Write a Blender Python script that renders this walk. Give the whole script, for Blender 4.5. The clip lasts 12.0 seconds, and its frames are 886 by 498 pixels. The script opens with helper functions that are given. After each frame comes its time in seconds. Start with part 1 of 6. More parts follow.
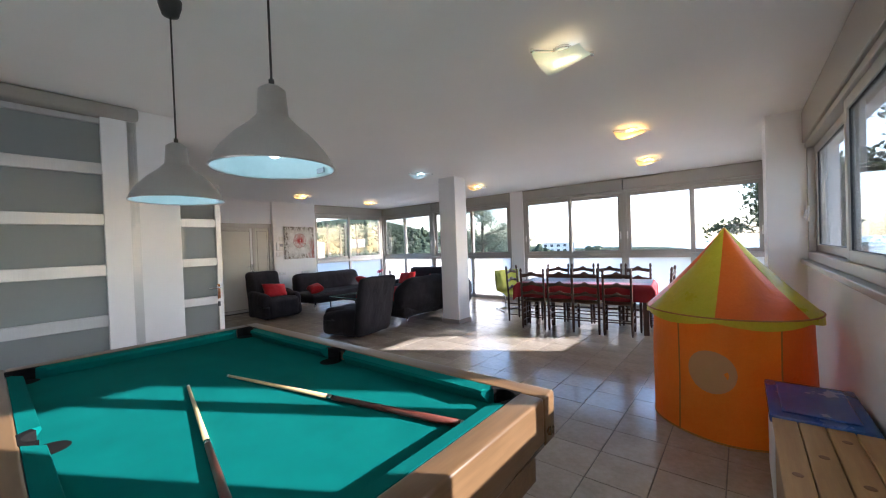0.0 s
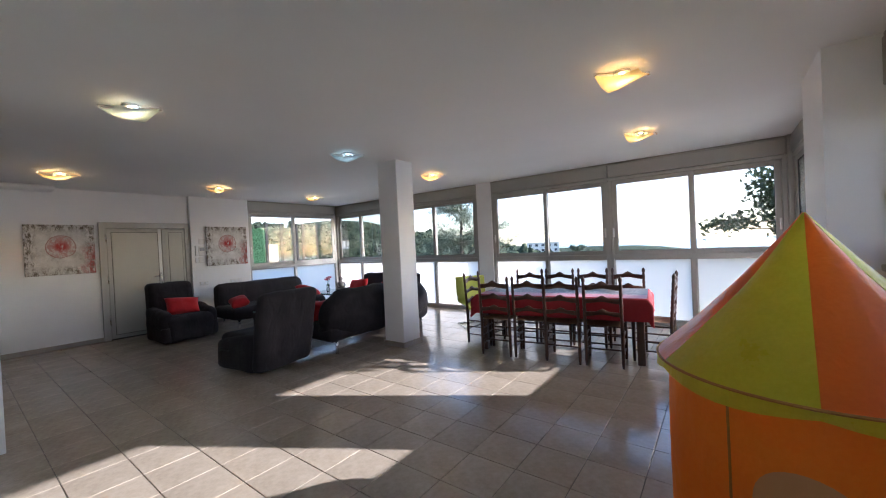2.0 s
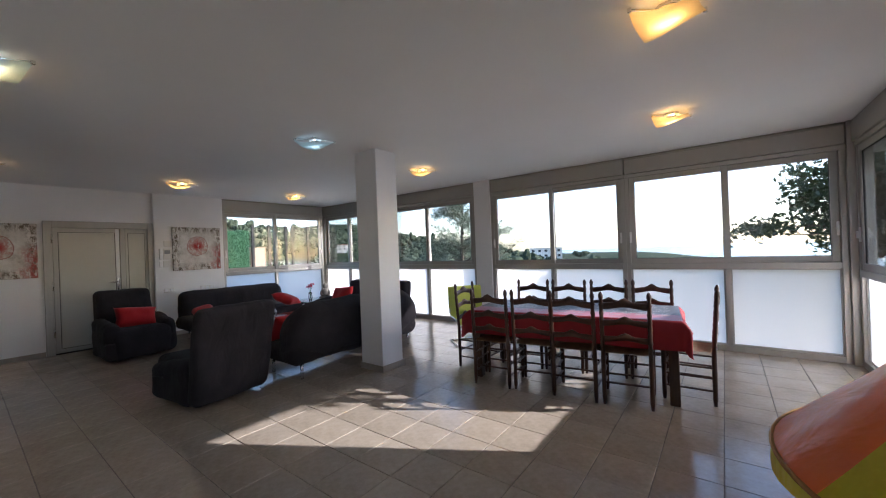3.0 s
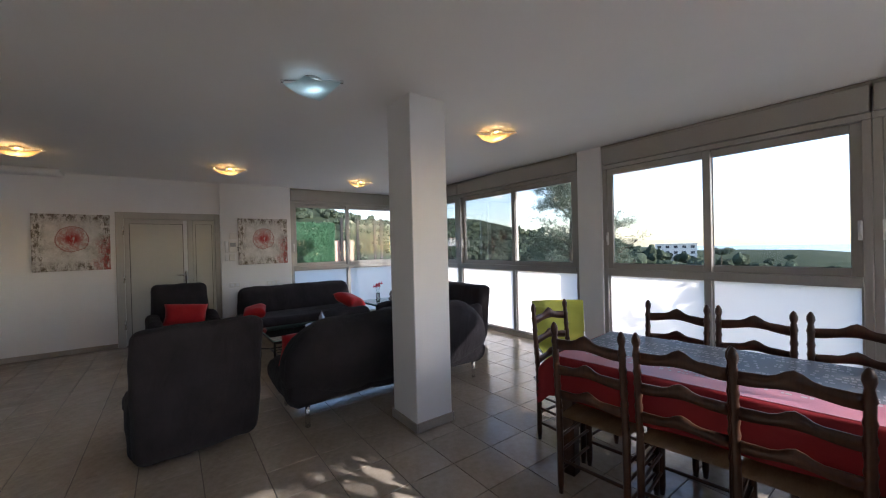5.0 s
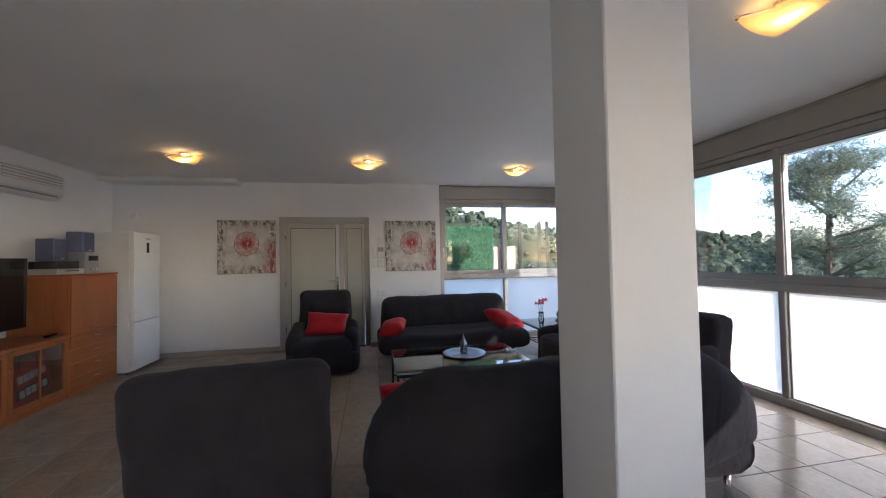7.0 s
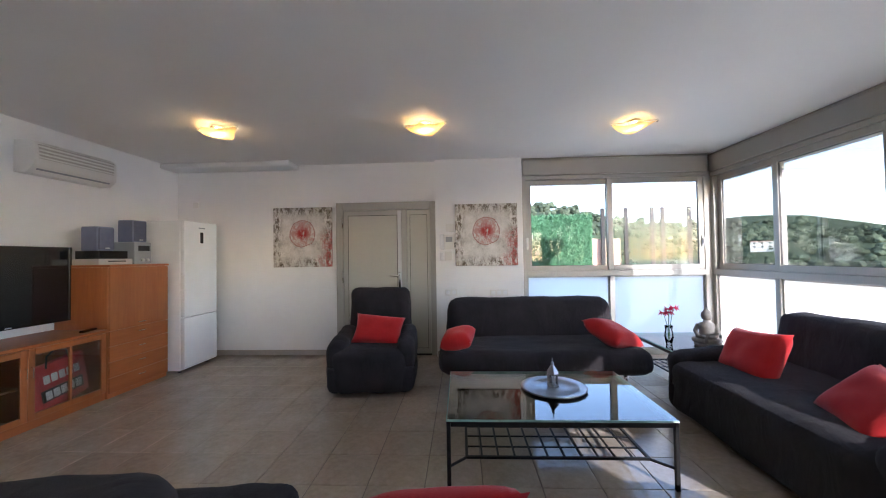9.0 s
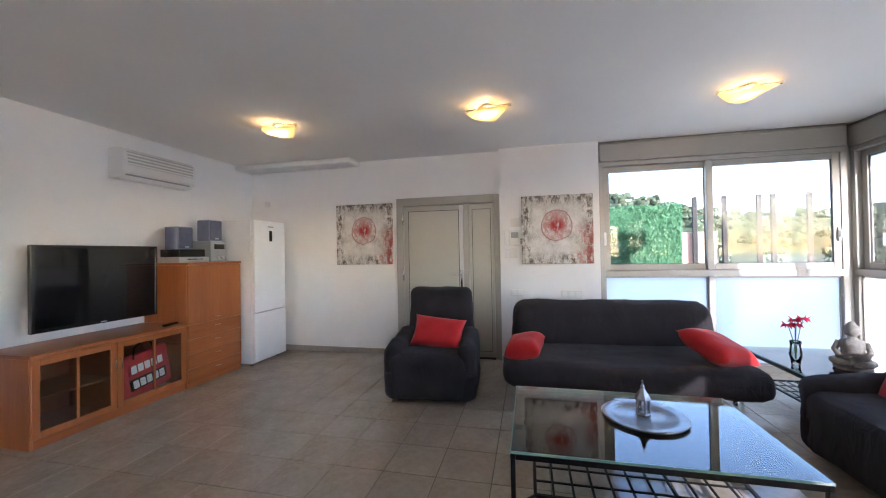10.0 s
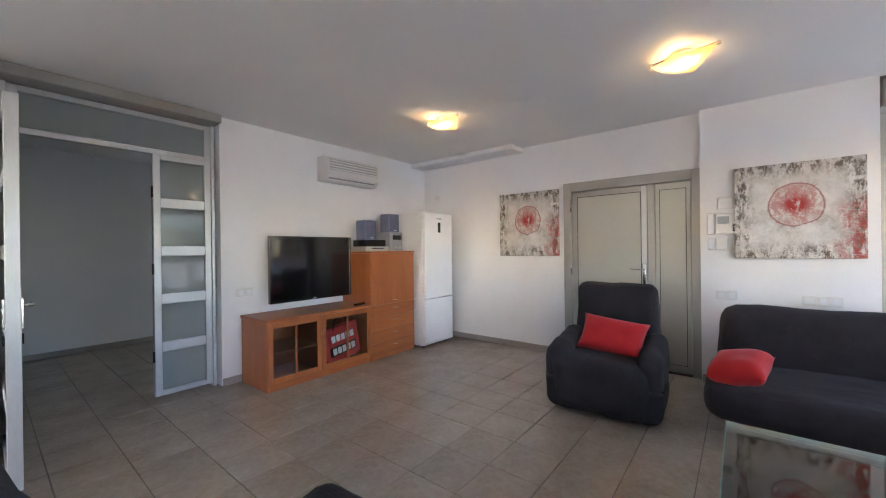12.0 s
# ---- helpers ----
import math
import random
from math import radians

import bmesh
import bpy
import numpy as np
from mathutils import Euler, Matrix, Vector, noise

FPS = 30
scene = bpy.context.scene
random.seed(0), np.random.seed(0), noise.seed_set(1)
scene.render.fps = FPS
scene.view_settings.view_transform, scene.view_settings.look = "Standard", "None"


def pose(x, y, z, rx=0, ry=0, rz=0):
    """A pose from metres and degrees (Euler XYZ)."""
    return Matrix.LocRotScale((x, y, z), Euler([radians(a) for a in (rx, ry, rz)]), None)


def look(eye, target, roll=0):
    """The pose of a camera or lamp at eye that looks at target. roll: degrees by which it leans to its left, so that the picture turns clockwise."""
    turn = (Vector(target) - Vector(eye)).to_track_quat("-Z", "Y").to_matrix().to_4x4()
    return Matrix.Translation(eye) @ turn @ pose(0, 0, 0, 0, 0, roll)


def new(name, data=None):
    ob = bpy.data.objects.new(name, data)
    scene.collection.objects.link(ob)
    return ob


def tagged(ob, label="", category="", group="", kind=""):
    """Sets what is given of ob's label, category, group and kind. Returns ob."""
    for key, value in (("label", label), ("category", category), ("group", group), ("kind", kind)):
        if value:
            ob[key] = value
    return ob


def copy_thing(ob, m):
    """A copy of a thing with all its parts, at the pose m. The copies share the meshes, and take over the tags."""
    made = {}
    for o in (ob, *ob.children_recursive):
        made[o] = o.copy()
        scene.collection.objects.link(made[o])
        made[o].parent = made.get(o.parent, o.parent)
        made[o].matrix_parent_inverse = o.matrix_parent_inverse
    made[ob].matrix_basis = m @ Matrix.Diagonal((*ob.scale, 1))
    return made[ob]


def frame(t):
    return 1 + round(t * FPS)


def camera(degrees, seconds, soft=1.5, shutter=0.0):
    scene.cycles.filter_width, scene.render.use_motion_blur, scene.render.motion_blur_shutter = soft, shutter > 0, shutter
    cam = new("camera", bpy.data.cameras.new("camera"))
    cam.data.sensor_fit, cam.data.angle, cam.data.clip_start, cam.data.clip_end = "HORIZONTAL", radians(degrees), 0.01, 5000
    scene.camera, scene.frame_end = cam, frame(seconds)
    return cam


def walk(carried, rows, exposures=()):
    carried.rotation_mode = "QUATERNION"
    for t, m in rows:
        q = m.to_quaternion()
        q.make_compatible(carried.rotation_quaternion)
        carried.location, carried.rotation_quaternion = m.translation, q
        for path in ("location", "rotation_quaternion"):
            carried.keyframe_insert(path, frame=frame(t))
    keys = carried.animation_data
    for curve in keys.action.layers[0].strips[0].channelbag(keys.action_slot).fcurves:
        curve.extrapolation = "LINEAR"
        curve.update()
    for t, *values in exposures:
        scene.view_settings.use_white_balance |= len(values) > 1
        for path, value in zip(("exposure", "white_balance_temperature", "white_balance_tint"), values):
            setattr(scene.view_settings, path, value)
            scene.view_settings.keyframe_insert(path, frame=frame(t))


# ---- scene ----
cam = camera(100.1, 12.0, soft=1.1)
PATH = [
    (0, (0.111, 0.376, 1.465), (-1.145, 1.932, 1.44), -2.1),
    (0.5, (0.056, 0.733, 1.461), (-1.187, 2.3, 1.438), -2.7),
    (1, (-0.044, 1.101, 1.442), (-1.274, 2.677, 1.418), -2.9),
    (1.5, (-0.172, 1.492, 1.437), (-1.374, 3.091, 1.411), -2.9),
    (2, (-0.282, 1.923, 1.452), (-1.479, 3.525, 1.428), -2.7),
    (2.5, (-0.44, 2.34, 1.467), (-1.64, 3.94, 1.446), -2.3),
    (2.7, (-0.519, 2.479, 1.452), (-1.714, 4.082, 1.446), -2.2),
    (4.3, (-1.095, 3.797, 1.454), (-2.534, 5.187, 1.446), -2.1),
    (4.5, (-1.164, 3.921, 1.473), (-2.652, 5.257, 1.462), -1.9),
    (5, (-1.44, 4.252, 1.474), (-3.052, 5.435, 1.46), -1.4),
    (5.5, (-1.757, 4.516, 1.468), (-3.481, 5.53, 1.459), -1.2),
    (6, (-2.073, 4.717, 1.453), (-3.905, 5.519, 1.467), -1.1),
    (6.5, (-2.465, 4.874, 1.453), (-4.379, 5.453, 1.485), -0.9),
    (7, (-2.817, 5.0, 1.423), (-4.78, 5.38, 1.475), -1.1),
    (8.8, (-3.924, 5.311, 1.367), (-5.923, 5.265, 1.413), -0.7),
    (9, (-3.982, 5.311, 1.354), (-5.98, 5.216, 1.398), -0.9),
    (9.5, (-4.174, 5.327, 1.362), (-6.156, 5.067, 1.399), -0.9),
    (10, (-4.309, 5.316, 1.383), (-6.258, 4.869, 1.406), -1.0),
    (10.5, (-4.411, 5.304, 1.395), (-6.297, 4.637, 1.405), -1.0),
    (11, (-4.485, 5.282, 1.373), (-6.274, 4.387, 1.378), -1.3),
    (11.5, (-4.54, 5.286, 1.367), (-6.211, 4.186, 1.364), -1.3),
    (12, (-4.572, 5.281, 1.353), (-6.133, 4.03, 1.351), -0.7),
]
walk(cam, [(t, look(eye, target, roll)) for t, eye, target, roll in PATH],
     exposures=[(t, s, k, 21) for t, s, k in ((0.0, 2.68, 5750), (1.5, 2.42, 5700), (2.5, 2.04, 5750), (4.5, 1.70, 5950), (5.5, 1.88, 5950), (6.5, 2.02, 5850), (7.0, 2.12, 5850), (9.0, 2.84, 5800), (12.0, 3.28, 5700))])

# ---------------------------------------------------------------- world and sun
world = bpy.data.worlds.new("world")
scene.world = world
world.use_nodes = True
wt = world.node_tree
wt.nodes.clear()
sky = wt.nodes.new("ShaderNodeTexSky")
sky.sky_type = "NISHITA"
sky.sun_disc = False
sky.sun_elevation = radians(22.5)
sky.sun_rotation = radians(59.6)
sky.dust_density = 0.9
sky.air_density = 1.0
bg = wt.nodes.new("ShaderNodeBackground")
bg.inputs["Strength"].default_value = 0.15
wo = wt.nodes.new("ShaderNodeOutputWorld")
wt.links.new(sky.outputs[0], bg.inputs[0])
wt.links.new(bg.outputs[0], wo.inputs[0])

SUN_DIR = Vector((0.862 * math.cos(radians(22.5)), 0.506 * math.cos(radians(22.5)), math.sin(radians(22.5))))
sun_data = bpy.data.lights.new("sun", "SUN")
sun_data.energy, sun_data.angle, sun_data.color = 3.4, radians(0.5), (1.0, 0.94, 0.85)
sun = new("sun", sun_data)
sun.matrix_world = look(SUN_DIR * 40, (0, 0, 0))


# ---------------------------------------------------------------- materials
def tree_of(name):
    m = bpy.data.materials.new(name)
    m.use_nodes = True
    nt = m.node_tree
    nt.nodes.clear()
    out = nt.nodes.new("ShaderNodeOutputMaterial")
    return m, nt, out


def noise_node(nt, coord, scale, detail=4.0, rough=0.6, stretch=None):
    n = nt.nodes.new("ShaderNodeTexNoise")
    n.inputs["Scale"].default_value, n.inputs["Detail"].default_value = scale, detail
    n.inputs["Roughness"].default_value = rough
    if stretch:
        mp = nt.nodes.new("ShaderNodeMapping")
        mp.inputs["Scale"].default_value = stretch
        nt.links.new(coord, mp.inputs[0])
        coord = mp.outputs[0]
    nt.links.new(coord, n.inputs["Vector"])
    return n


def ramp_node(nt, fac, stops):
    r = nt.nodes.new("ShaderNodeValToRGB")
    while len(r.color_ramp.elements) < len(stops):
        r.color_ramp.elements.new(0.5)
    for el, (p, c) in zip(r.color_ramp.elements, stops):
        el.position, el.color = p, (*c, 1)
    nt.links.new(fac, r.inputs[0])
    return r


def surf(name, c1, c2, scale=3.0, rough=0.5, metal=0.0, bump=0.0, fine=60.0, stretch=None, vary=0.0, rough_var=0.1,
         sheen=0.0, spec=0.5, translucent=0.0, fold=0.0, fold_scale=7.0):
    """Two colours mixed by a broad and a fine noise, with roughness variation and relief."""
    m, nt, out = tree_of(name)
    b = nt.nodes.new("ShaderNodeBsdfPrincipled")
    tc = nt.nodes.new("ShaderNodeTexCoord").outputs["Object"]
    broad = noise_node(nt, tc, scale, 5, 0.6, stretch)
    small = noise_node(nt, tc, fine, 3, 0.6, stretch)
    mix = nt.nodes.new("ShaderNodeMath")
    mix.operation = "MULTIPLY_ADD"
    mix.inputs[1].default_value = 0.35
    nt.links.new(small.outputs[0], mix.inputs[0])
    sc = nt.nodes.new("ShaderNodeMath")
    sc.operation = "MULTIPLY"
    sc.inputs[1].default_value = 0.65
    nt.links.new(broad.outputs[0], sc.inputs[0])
    nt.links.new(sc.outputs[0], mix.inputs[2])
    r = ramp_node(nt, mix.outputs[0], [(0.32, c1), (0.68, c2)])
    col = r.outputs[0]
    if vary:
        oi = nt.nodes.new("ShaderNodeObjectInfo")
        hs = nt.nodes.new("ShaderNodeHueSaturation")
        mr = nt.nodes.new("ShaderNodeMapRange")
        mr.inputs["To Min"].default_value, mr.inputs["To Max"].default_value = 1 - vary, 1 + vary
        nt.links.new(oi.outputs["Random"], mr.inputs[0])
        nt.links.new(mr.outputs[0], hs.inputs["Value"])
        nt.links.new(col, hs.inputs["Color"])
        col = hs.outputs[0]
    nt.links.new(col, b.inputs["Base Color"])
    b.inputs["Metallic"].default_value = metal
    b.inputs["Specular IOR Level"].default_value = spec
    if sheen:
        b.inputs["Sheen Weight"].default_value = sheen
    rr = nt.nodes.new("ShaderNodeMapRange")
    rr.inputs["To Min"].default_value = max(0.02, rough - rough_var)
    rr.inputs["To Max"].default_value = min(1.0, rough + rough_var)
    nt.links.new(broad.outputs[0], rr.inputs[0])
    nt.links.new(rr.outputs[0], b.inputs["Roughness"])
    if bump:
        bp = nt.nodes.new("ShaderNodeBump")
        bp.inputs["Strength"].default_value = bump
        bp.inputs["Distance"].default_value = 0.004
        nt.links.new(small.outputs[0], bp.inputs["Height"])
        nt.links.new(bp.outputs[0], b.inputs["Normal"])
        if fold:
            crease = noise_node(nt, tc, fold_scale, 3, 0.55, (1.0, 1.0, 0.45))
            crease.inputs["Distortion"].default_value = 1.2
            bf = nt.nodes.new("ShaderNodeBump")
            bf.inputs["Strength"].default_value = fold
            bf.inputs["Distance"].default_value = 0.03
            nt.links.new(crease.outputs[0], bf.inputs["Height"])
            nt.links.new(bf.outputs[0], bp.inputs["Normal"])
    sh = b.outputs[0]
    if translucent:
        tr = nt.nodes.new("ShaderNodeBsdfTranslucent")
        nt.links.new(col, tr.inputs[0])
        mx = nt.nodes.new("ShaderNodeMixShader")
        mx.inputs[0].default_value = translucent
        nt.links.new(sh, mx.inputs[1])
        nt.links.new(tr.outputs[0], mx.inputs[2])
        sh = mx.outputs[0]
    nt.links.new(sh, out.inputs[0])
    return m


def wood(name, dark, light, along="x", rough=0.4, scale=6.0, bump=0.15):
    st = {"x": (0.08, 1, 1), "y": (1, 0.08, 1), "z": (1, 1, 0.08)}[along]
    return surf(name, dark, light, scale=scale, rough=rough, bump=bump, fine=scale * 9, stretch=st, vary=0.08)


def glass(name, tint=(1, 1, 1), gloss=1.0):
    """A thin clear pane: what is behind it shows, with a mirror's sheen that grows at a slant."""
    m, nt, out = tree_of(name)
    t = nt.nodes.new("ShaderNodeBsdfTransparent")
    t.inputs[0].default_value = (*tint, 1)
    g = nt.nodes.new("ShaderNodeBsdfGlossy")
    g.inputs["Roughness"].default_value = 0.01
    f = nt.nodes.new("ShaderNodeFresnel")
    f.inputs[0].default_value = 1.45
    k = nt.nodes.new("ShaderNodeMath")
    k.operation = "MULTIPLY"
    k.inputs[1].default_value = gloss
    nt.links.new(f.outputs[0], k.inputs[0])
    mx = nt.nodes.new("ShaderNodeMixShader")
    nt.links.new(k.outputs[0], mx.inputs[0])
    nt.links.new(t.outputs[0], mx.inputs[1])
    nt.links.new(g.outputs[0], mx.inputs[2])
    nt.links.new(mx.outputs[0], out.inputs[0])
    return m


def frosted(name, colour, trans=0.8, rough=0.15):
    """Etched glass: light comes through scattered, and the smooth side reflects a little."""
    m, nt, out = tree_of(name)
    tr = nt.nodes.new("ShaderNodeBsdfTranslucent")
    tr.inputs[0].default_value = (*colour, 1)
    b = nt.nodes.new("ShaderNodeBsdfPrincipled")
    b.inputs["Base Color"].default_value = (*colour, 1)
    b.inputs["Roughness"].default_value = rough
    mx = nt.nodes.new("ShaderNodeMixShader")
    mx.inputs[0].default_value = 1 - trans
    nt.links.new(tr.outputs[0], mx.inputs[1])
    nt.links.new(b.outputs[0], mx.inputs[2])
    nt.links.new(mx.outputs[0], out.inputs[0])
    return m


def glow(name, colour, strength):
    m, nt, out = tree_of(name)
    e = nt.nodes.new("ShaderNodeEmission")
    e.inputs[0].default_value, e.inputs[1].default_value = (*colour, 1), strength
    nt.links.new(e.outputs[0], out.inputs[0])
    return m


M_WALL = surf("white_wall_paint", (0.79, 0.785, 0.78), (0.86, 0.855, 0.85), 1.2, 0.7, bump=0.12, fine=140)
M_CEIL = surf("white_ceiling_paint", (0.83, 0.825, 0.81), (0.88, 0.875, 0.86), 0.8, 0.8, bump=0.08, fine=120)
M_GROUT = surf("cement_grout", (0.11, 0.092, 0.075), (0.17, 0.145, 0.12), 5, 0.85, bump=0.2, fine=90)
M_TILE = surf("beige_stoneware", (0.30, 0.245, 0.185), (0.46, 0.39, 0.315), 3.2, 0.17, bump=0.04, fine=28, vary=0.06, rough_var=0.08, spec=0.6)
M_SKIRT = surf("stoneware_skirting", (0.33, 0.29, 0.25), (0.43, 0.38, 0.33), 3, 0.4, bump=0.05, fine=30)
M_FRAME = surf("champagne_aluminium", (0.36, 0.345, 0.31), (0.43, 0.41, 0.375), 2, 0.42, 0.3, fine=120, stretch=(1, 1, 0.1), bump=0.03)
M_SHUTBOX = surf("champagne_shutter_box", (0.35, 0.335, 0.30), (0.41, 0.39, 0.355), 1.5, 0.5, 0.25, fine=90)
M_SILVER = surf("silver_aluminium", (0.53, 0.535, 0.53), (0.61, 0.615, 0.61), 2, 0.38, 0.45, fine=160, stretch=(1, 1, 0.05), bump=0.03)
M_CHROME = surf("chrome", (0.72, 0.72, 0.72), (0.8, 0.8, 0.8), 8, 0.14, 1.0, fine=60, rough_var=0.05)
M_BLACKRUB = surf("black_rubber", (0.015, 0.015, 0.015), (0.03, 0.03, 0.03), 10, 0.7, fine=90)
M_PANE = glass("clear_pane", (0.96, 0.98, 0.975), 0.7)
M_SCREENGLASS = glass("windbreak_glass", (0.90, 0.95, 0.94), 0.25)
M_FROST = frosted("etched_pane", (0.84, 0.84, 0.82), 0.93)
# cream tint warms the blue sky light in the hall
M_FROSTHALL = frosted("warm_light_etched_pane", (0.97, 0.83, 0.68), 0.94)
M_FROSTDOOR = frosted("grey_etched_pane", (0.36, 0.395, 0.385), 0.35, 0.05)
M_DOOR = surf("sand_lacquered_steel", (0.44, 0.43, 0.37), (0.49, 0.48, 0.42), 1.5, 0.45, 0.15, fine=80, bump=0.03)
M_COVER = surf("black_stretch_fabric", (0.021, 0.018, 0.020), (0.039, 0.034, 0.037), 4, 0.95, bump=0.6, fine=420, sheen=0.05, spec=0.14, fold=0.5)
M_RED = surf("red_cotton", (0.36, 0.012, 0.014), (0.50, 0.025, 0.026), 5, 0.9, bump=0.35, fine=300, sheen=0.2, spec=0.15)
M_CLOTHR = surf("red_tablecloth", (0.26, 0.008, 0.014), (0.36, 0.016, 0.024), 4, 0.6, bump=0.15, fine=200, translucent=0.14)
M_CLOTHB = surf("slate_cloth_print", (0.075, 0.085, 0.095), (0.14, 0.15, 0.16), 9, 0.38, bump=0.1, fine=120)
M_CLOTHP = surf("rose_cloth_print", (0.36, 0.11, 0.14), (0.46, 0.18, 0.21), 9, 0.42, bump=0.1, fine=120)
M_PRINT = surf("pale_cloth_lettering", (0.34, 0.32, 0.33), (0.46, 0.44, 0.45), 20, 0.5, fine=150)
M_DARKWOOD = wood("walnut_stained_wood", (0.035, 0.014, 0.008), (0.10, 0.042, 0.022), "z", 0.35, 9)
M_RUSH = surf("woven_rush", (0.26, 0.17, 0.09), (0.42, 0.30, 0.17), 14, 0.85, bump=0.8, fine=130, stretch=(1, 0.2, 1))
M_CHERRY = wood("cherry_veneer", (0.30, 0.085, 0.022), (0.44, 0.15, 0.045), "z", 0.33, 5, 0.05)
M_CHERRYX = wood("cherry_veneer_level", (0.30, 0.085, 0.022), (0.44, 0.15, 0.045), "x", 0.33, 5, 0.05)
M_CHERRYIN = wood("dark_cabinet_inside", (0.20, 0.07, 0.026), (0.30, 0.115, 0.042), "x", 0.55, 5, 0.05)
M_WHITE = surf("white_enamel", (0.80, 0.81, 0.82), (0.85, 0.86, 0.87), 2, 0.25, fine=90, rough_var=0.05)
M_WPLASTIC = surf("white_plastic", (0.72, 0.71, 0.68), (0.78, 0.77, 0.74), 4, 0.4, fine=90)
M_GRILLE = surf("shaded_cream_plastic", (0.46, 0.44, 0.40), (0.54, 0.52, 0.48), 4, 0.5, fine=90)
M_GREYPL = surf("grey_plastic", (0.30, 0.31, 0.33), (0.36, 0.37, 0.39), 5, 0.45, fine=90)
M_BLUEGREY = surf("blue_grey_plastic", (0.14, 0.16, 0.26), (0.20, 0.22, 0.33), 6, 0.4, fine=120)
M_SPEAKERCLOTH = surf("speaker_cloth", (0.09, 0.10, 0.16), (0.14, 0.15, 0.22), 20, 0.9, fine=400, bump=0.5)
M_BLACK = surf("black_gloss_plastic", (0.008, 0.008, 0.009), (0.014, 0.014, 0.015), 5, 0.22, fine=80)
M_SCREEN = surf("dark_screen", (0.006, 0.006, 0.008), (0.009, 0.009, 0.011), 2, 0.07, fine=60, rough_var=0.02)
M_IRON = surf("black_wrought_iron", (0.012, 0.011, 0.011), (0.035, 0.033, 0.032), 16, 0.5, 0.6, bump=0.3, fine=120)
M_TABGLASS = glass("table_glass", (0.88, 0.96, 0.93), 1.6)
M_GLASSEDGE = surf("green_glass_edge", (0.22, 0.42, 0.37), (0.34, 0.54, 0.48), 6, 0.12, fine=60)
M_PEWTER = surf("pewter", (0.26, 0.26, 0.27), (0.42, 0.42, 0.43), 14, 0.36, 0.9, bump=0.2, fine=80)
M_STONE = surf("grey_carved_stone", (0.13, 0.12, 0.11), (0.30, 0.28, 0.26), 12, 0.8, bump=0.6, fine=70)
M_LIME = surf("lime_green_mesh", (0.38, 0.40, 0.055), (0.47, 0.49, 0.085), 6, 0.6, bump=0.4, fine=350, translucent=0.3)
M_BAIZE = surf("green_baize", (0.0015, 0.105, 0.090), (0.003, 0.140, 0.121), 5, 0.95, bump=0.3, fine=500, spec=0.05)
M_POCKET = surf("black_pocket_leather", (0.006, 0.006, 0.006), (0.012, 0.011, 0.010), 12, 0.95, fine=90, bump=0.2, spec=0.08)
M_POOLWOOD = wood("oak_laminate", (0.085, 0.045, 0.019), (0.21, 0.12, 0.055), "x", 0.3, 5, 0.06)
M_POOLWOODY = wood("oak_laminate_across", (0.085, 0.045, 0.019), (0.21, 0.12, 0.055), "y", 0.3, 5, 0.06)
M_CUEWOOD = wood("maple_cue", (0.50, 0.33, 0.14), (0.66, 0.48, 0.24), "x", 0.3, 20, 0.02)
M_CUEDARK = wood("rosewood_butt", (0.07, 0.018, 0.012), (0.16, 0.045, 0.03), "x", 0.3, 20, 0.02)
M_BRUSHED = surf("brushed_pendant_metal", (0.46, 0.455, 0.44), (0.52, 0.515, 0.50), 3, 0.30, 0.85, fine=150, stretch=(1, 1, 0.1), rough_var=0.03)
M_WHITEIN = surf("white_lampshade_lining", (0.38, 0.49, 0.48), (0.44, 0.55, 0.54), 4, 0.5, fine=60)
M_CABLE = surf("black_cable", (0.02, 0.02, 0.02), (0.04, 0.04, 0.04), 9, 0.5, fine=60)
M_ORANGE = surf("orange_nylon", (0.90, 0.26, 0.012), (0.95, 0.34, 0.03), 3, 0.42, bump=0.15, fine=60, translucent=0.5, fold=0.35, fold_scale=6.0)
M_YELLOW = surf("yellow_green_nylon", (0.55, 0.58, 0.02), (0.68, 0.70, 0.05), 3, 0.3, bump=0.15, fine=60, translucent=0.42, fold=0.35, fold_scale=6.0)
M_ORANGER = surf("red_orange_nylon", (0.80, 0.17, 0.015), (0.88, 0.23, 0.03), 3, 0.3, bump=0.15, fine=60, translucent=0.42, fold=0.35, fold_scale=6.0)
M_PIPING = surf("brown_piping", (0.34, 0.16, 0.02), (0.46, 0.24, 0.04), 9, 0.7, fine=90)
M_NET = frosted("tan_window_mesh", (0.64, 0.36, 0.14), 0.12, 0.75)
M_PINE = wood("knotty_pine", (0.34, 0.18, 0.06), (0.52, 0.32, 0.13), "y", 0.5, 6, 0.1)
M_KNOT = surf("dark_pine_knot", (0.16, 0.075, 0.03), (0.26, 0.13, 0.06), 30, 0.6, fine=90)
M_BLUELID = surf("translucent_blue_plastic", (0.015, 0.06, 0.26), (0.03, 0.09, 0.34), 5, 0.25, fine=60)
M_BULBW = glow("warm_lamp", (1.0, 0.68, 0.22), 0.8)
M_BULBDIM = glow("dim_cool_lamp", (0.75, 0.95, 1.0), 0.35)
M_BULBC = glow("cool_lamp", (0.72, 0.95, 1.0), 1.1)
M_LAMPGLASS = frosted("amber_lamp_glass", (0.86, 0.72, 0.42), 0.75, 0.1)
M_LAMPGLASSC = frosted("clear_lamp_glass", (0.70, 0.80, 0.80), 0.75, 0.1)
M_BAGRED = surf("red_woven_bag", (0.46, 0.03, 0.03), (0.58, 0.05, 0.05), 9, 0.55, fine=120, bump=0.2)
